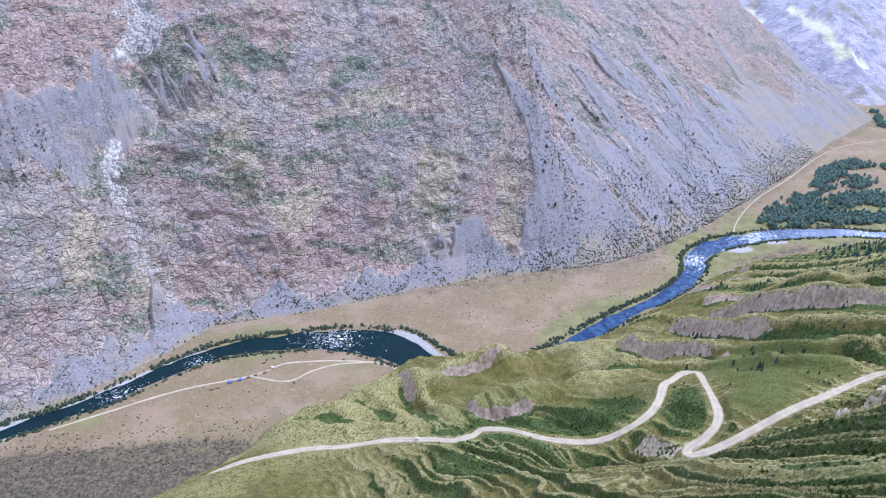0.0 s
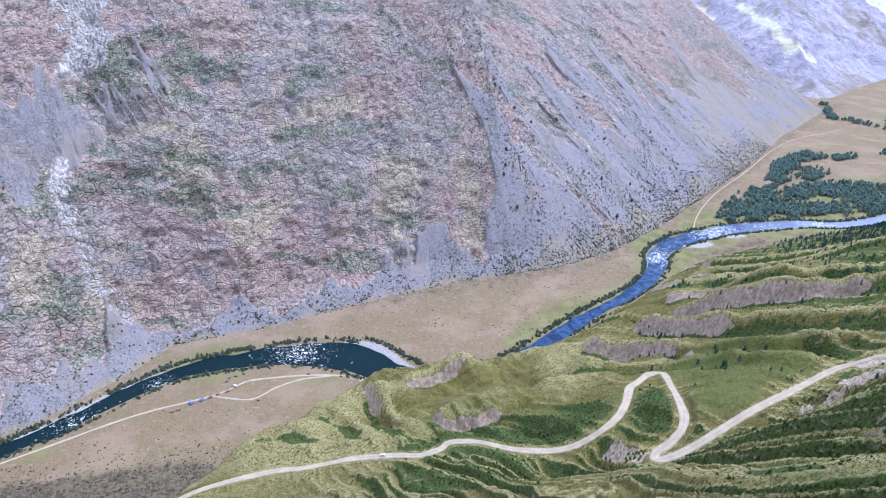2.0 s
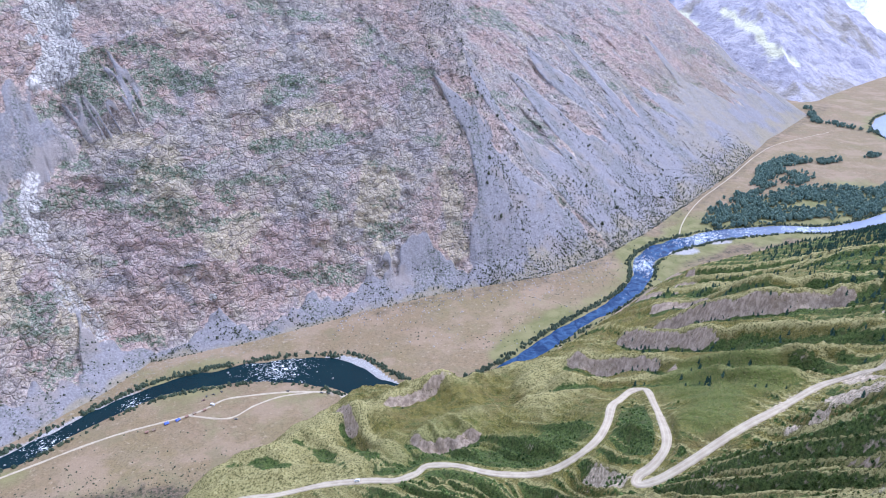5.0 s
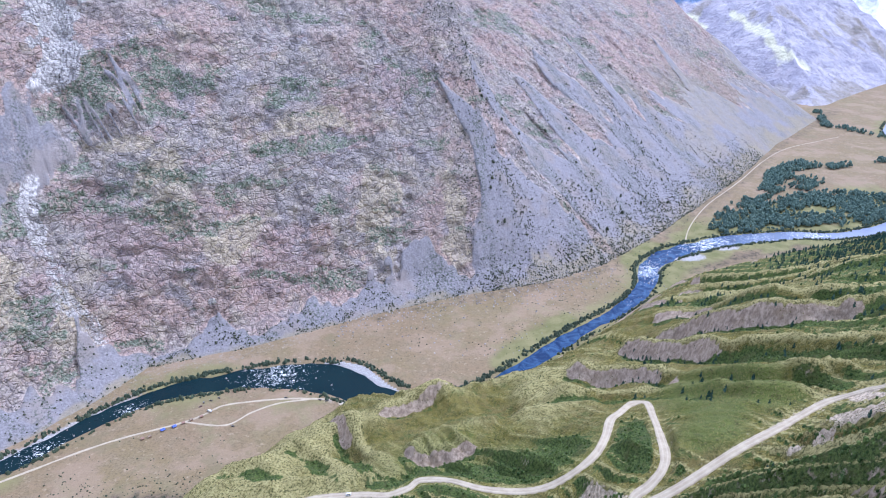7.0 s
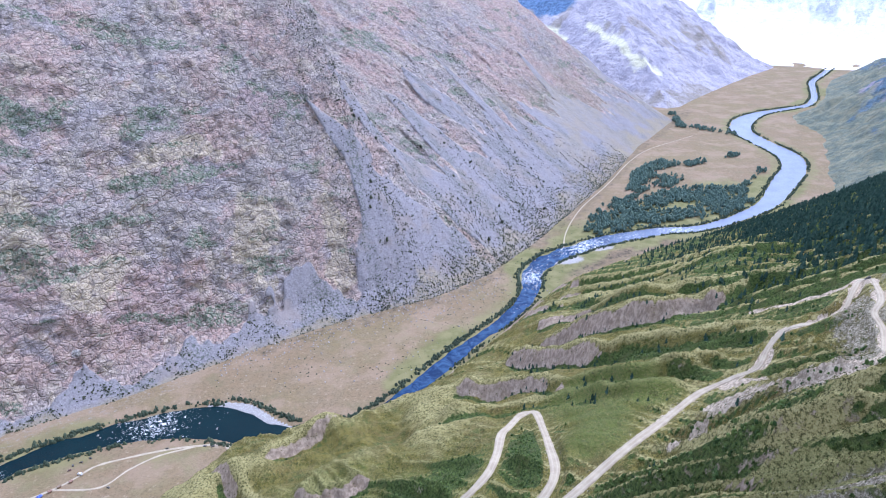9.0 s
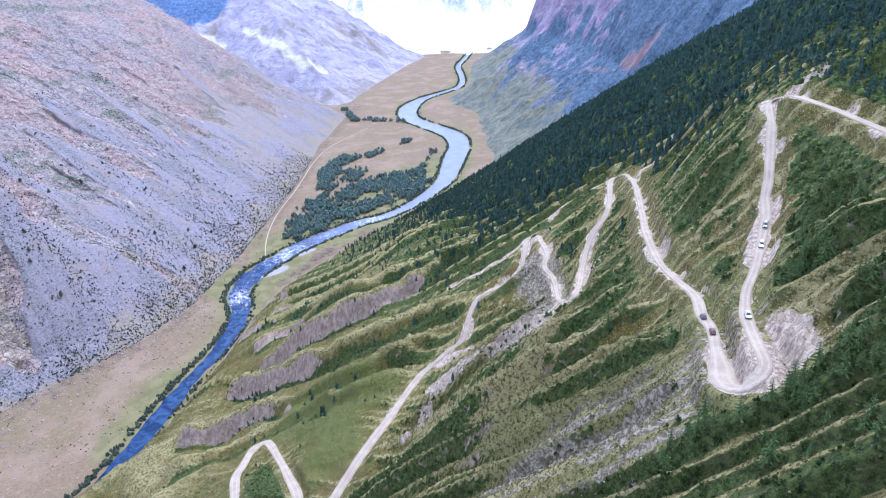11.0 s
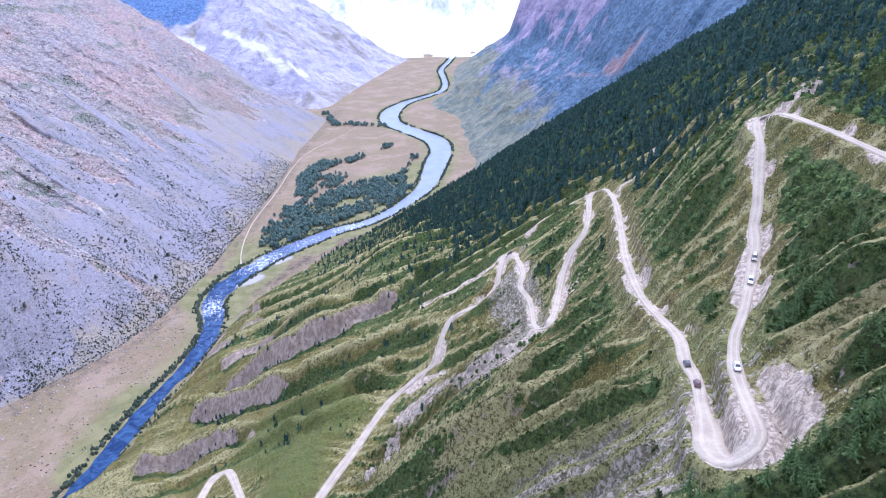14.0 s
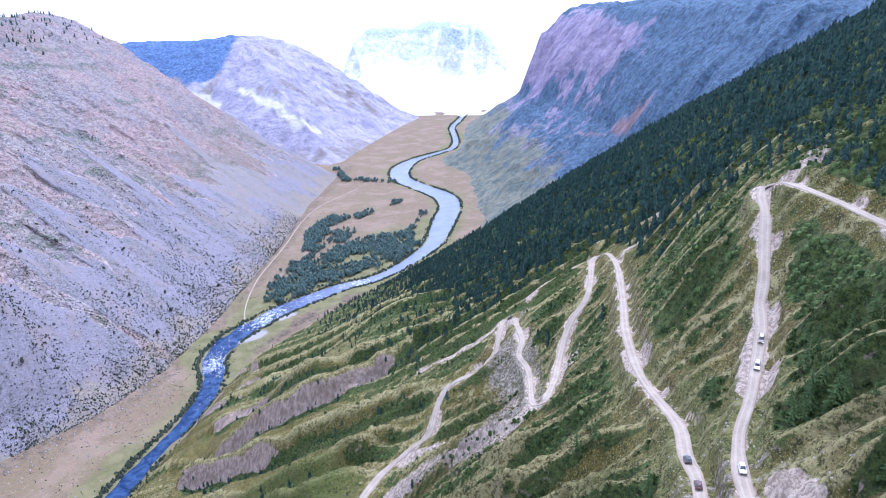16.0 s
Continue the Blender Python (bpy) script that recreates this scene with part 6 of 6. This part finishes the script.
def car(colour, label, van=False):
    """Nose towards +y."""
    thing = new("van" if van else "car")
    coat = CAR_PAINTS[colour]
    if van:
        part("body", loft([(-2.25, 0.86, 0.84, 0.42, 1.9), (-2.1, 0.95, 0.90, 0.34, 2.05), (1.2, 0.95, 0.90, 0.32, 2.08), (1.75, 0.95, 0.88, 0.32, 1.35), (2.2, 0.92, 0.86, 0.34, 1.1), (2.35, 0.82, 0.78, 0.42, 0.95)]), coat, thing)
        part("windscreen", loft([(1.22, 0.80, 0.76, 1.35, 2.0), (1.62, 0.84, 0.80, 1.28, 1.52)]), GLASS, thing)
        for s_ in (-1, 1):
            part("side_window", block(s_ * 0.93 - 0.03, s_ * 0.93 + 0.03, -1.8, 1.1, 1.3, 1.8), GLASS, thing)
    else:
        part("body", loft([(-2.2, 0.78, 0.76, 0.45, 0.95), (-2.05, 0.90, 0.84, 0.32, 1.05), (-1.0, 0.92, 0.86, 0.28, 1.08), (0.9, 0.92, 0.86, 0.28, 1.05), (1.75, 0.90, 0.82, 0.30, 0.92), (2.15, 0.80, 0.72, 0.42, 0.80)]), coat, thing)
        part("cabin", loft([(-2.0, 0.74, 0.62, 1.0, 1.25), (-1.7, 0.80, 0.66, 1.0, 1.62), (0.2, 0.80, 0.68, 1.0, 1.68), (0.55, 0.80, 0.70, 1.0, 1.45), (1.0, 0.80, 0.74, 0.98, 1.05)]), coat, thing)
        part("windscreen", loft([(0.30, 0.70, 0.62, 1.12, 1.665), (0.98, 0.76, 0.72, 1.06, 1.10)]), GLASS, thing)
        part("rear_window", loft([(-2.03, 0.68, 0.58, 1.08, 1.22), (-1.72, 0.70, 0.60, 1.1, 1.56)]), GLASS, thing)
        for s_ in (-1, 1):
            part("side_window", block(s_ * 0.76 - 0.05, s_ * 0.76 + 0.05, -1.6, 0.35, 1.12, 1.52, 0.02), GLASS, thing)
    for s_ in (-1, 1):
        part("headlight", block(s_ * 0.62 - 0.16, s_ * 0.62 + 0.16, 2.02, 2.2 if not van else 2.36, 0.68, 0.84), LAMP_GLASS, thing, "clear glass headlight")
        part("tail_light", block(s_ * 0.70 - 0.1, s_ * 0.70 + 0.1, -2.24 if not van else -2.29, -2.1, 0.72, 0.95), TAIL, thing, "red tail light")
        for y0 in (-1.35, 1.35):
            wheel = part("wheel", ring(0.36, 0.24, s_ * 0.84, y0, 0.36), TYRE, thing, "dusty black wheel")
            part("rim", ring(0.21, 0.26, s_ * 0.84, y0, 0.36, sides=10), RIM, wheel)
    part("bumper", block(-0.82, 0.82, 2.05, 2.24 if not van else 2.4, 0.36, 0.55, 0.03), TYRE, thing)
    return tagged(thing, label, "van" if van else "car")


def on_road(share, colour, label, aside=0.0, turn=0, group="cars on the upper road", van=False):
    """Puts a car on the road, at a share of its length."""
    k = share * (len(ROAD) - 1)
    i = int(k)
    u = k - i
    q = ROAD[i] * (1 - u) + ROAD[i + 1] * u
    way_ = ROAD[i + 1] - ROAD[i]
    dz = ROAD_HEIGHT[i + 1] - ROAD_HEIGHT[i]
    n = np.linalg.norm(way_)
    yaw = math.degrees(math.atan2(-way_[0], way_[1]))
    thing = car(colour, label, van)
    thing["group"] = group
    thing.matrix_basis = pose(q[0] - way_[1] / n * aside, q[1] + way_[0] / n * aside, ROAD_HEIGHT[i] * (1 - u) + ROAD_HEIGHT[i + 1] * u + 0.08, 0, 0, yaw) @ pose(0, 0, 0, math.degrees(math.atan2(dz, n)), 0, turn) @ Matrix.Scale(0.87, 4)
    return thing


def road_share(x, y):
    d = np.hypot(ROAD[:, 0] - x, ROAD[:, 1] - y)
    return float(np.argmin(d)) / (len(ROAD) - 1)


for cx, cy, colour, label, turn in ((241, 148, "dark grey", "dark grey car driving down the dusty switchback road", 0), (231, 139, "dark red", "dark red estate car on the dusty switchback road", 0),
                                    (231, 130, "white", "white car on the dusty road above the hairpin", 0), (271, 146, "silver", "silver car on the dusty upper road", 0),
                                    (282, 150, "khaki", "khaki car following on the dusty upper road", 0), (403, 360, "black", "black car parked on the outer hairpin bend", 60)):
    on_road(road_share(cx, cy), colour, label, 0.3, turn)
on_road(road_share(-8, 403), "white", "white van on the lower gravel road", 0.3, 0, "vans", True)


def on_floor(thing, x, y, turn):
    thing.matrix_basis = pose(x, y, float(ground_height(np.array([x]), np.array([y]))[0]) - 0.02, 0, 0, turn)
    return thing


# ---- the camp on the river flat ----
BLUE = paint("blue canvas", (0.03, 0.10, 0.55), 0.7)
POLE = paint("tent pole metal", (0.5, 0.5, 0.5), 0.4, 0.7)
TIMBER = paint("weathered timber", (0.22, 0.15, 0.10), 0.85)
SHEET_ROOF = paint("rusty sheet roof", (0.26, 0.13, 0.09), 0.7)
WHITE_SHEET = paint("white painted sheet", (0.72, 0.72, 0.72), 0.6)


def tent(label):
    thing = new("tent")
    part("canopy", ([(-2.6, -2.2, 1.9), (2.6, -2.2, 1.9), (2.6, 2.2, 1.9), (-2.6, 2.2, 1.9), (-1.2, 0, 3.3), (1.2, 0, 3.3), (-2.7, -2.3, 1.55), (2.7, -2.3, 1.55), (2.7, 2.3, 1.55), (-2.7, 2.3, 1.55)],
                    [(0, 1, 5, 4), (1, 2, 5), (2, 3, 4, 5), (3, 0, 4), (6, 7, 1, 0), (7, 8, 2, 1), (8, 9, 3, 2), (9, 6, 0, 3)]), BLUE, thing, "bright blue canvas canopy")
    part("side_wall", block(-2.55, 2.55, 2.1, 2.16, 0.0, 1.9), BLUE, thing)
    part("side_wall", block(-2.56, -2.5, -1.2, 2.1, 0.0, 1.9), BLUE, thing)
    for sx in (-2.5, 2.5):
        for sy in (-2.1, 2.1):
            part("pole", tube([(sx, sy, 0), (sx, sy, 1.95)], [0.04, 0.04]), POLE, thing)
    return tagged(thing, label, "tent", "tents of the camp")


on_floor(tent("bright blue canvas tent on the dry river flat"), -248, 711, 30)
on_floor(tent("bright blue canvas tent beside the camp track"), -236, 716, 40)


def shed(label, roof):
    thing = new("hut")
    part("wall", block(-1.8, 1.8, -1.4, 1.4, 0, 2.1), TIMBER, thing)
    part("roof", ([(-2.1, -1.7, 2.0), (2.1, -1.7, 2.0), (2.1, 1.7, 2.0), (-2.1, 1.7, 2.0), (-2.1, 0, 3.0), (2.1, 0, 3.0), (-2.1, -1.7, 2.12), (2.1, -1.7, 2.12), (2.1, 1.7, 2.12), (-2.1, 1.7, 2.12)],
                  [(6, 7, 5, 4), (8, 9, 4, 5), (7, 1, 2, 8, 5), (9, 3, 0, 6, 4), (0, 1, 7, 6), (2, 3, 9, 8), (3, 2, 1, 0)]), roof, thing)
    door = part("door", block(-0.45, 0.45, -1.45, -1.39, 0.0, 1.85), SHEET_ROOF, thing)
    part("handle", block(0.28, 0.36, -1.5, -1.45, 0.9, 1.0), POLE, door)
    return tagged(thing, label, "hut", "huts of the camp")


for hx, hy, turn, roof in ((-267, 697, 20, SHEET_ROOF), (-260, 700, 35, TIMBER), (-227, 721, 30, SHEET_ROOF), (-219, 726, 40, TIMBER), (-208, 731, 30, SHEET_ROOF)):
    on_floor(shed("small brown timber camp hut beside the dirt track", roof), hx, hy, turn)


def truck():
    thing = new("truck")
    part("cargo_box", block(-1.15, 1.15, -3.4, 1.2, 0.95, 3.1, 0.02), WHITE_SHEET, thing, "white cargo box")
    cab = part("cab", loft([(1.35, 1.0, 0.95, 0.6, 2.35), (2.2, 1.0, 0.95, 0.55, 2.3), (2.7, 1.0, 0.95, 0.55, 1.6), (3.1, 0.95, 0.9, 0.6, 1.35)]), WHITE_SHEET, thing)
    part("windscreen", loft([(2.22, 0.85, 0.85, 1.65, 2.22), (2.66, 0.88, 0.85, 1.5, 1.62)]), GLASS, cab)
    part("chassis", block(-0.5, 0.5, -3.3, 2.6, 0.55, 0.95), TYRE, thing)
    for s_ in (-1, 1):
        for y0 in (-2.3, 2.1):
            part("wheel", ring(0.48, 0.3, s_ * 0.92, y0, 0.48), TYRE, thing)
    return tagged(thing, "white box truck parked at the camp", "truck")


on_floor(truck(), -201, 741, 55)
for cx, cy, colour, turn in ((-212, 760, "dark grey", 20), (-204, 763, "black", 70), (-214, 752, "dark red", 110), (-195, 768, "black", 40), (-111, 760, "black", 80), (-68, 752, "dark grey", 60), (-59, 749, "black", 100), (-167, 710, "dark grey", 60)):
    thing = car(colour, f"{colour} car parked on the river flat")
    thing["group"] = "cars at the camp"
    on_floor(thing, cx, cy, turn)
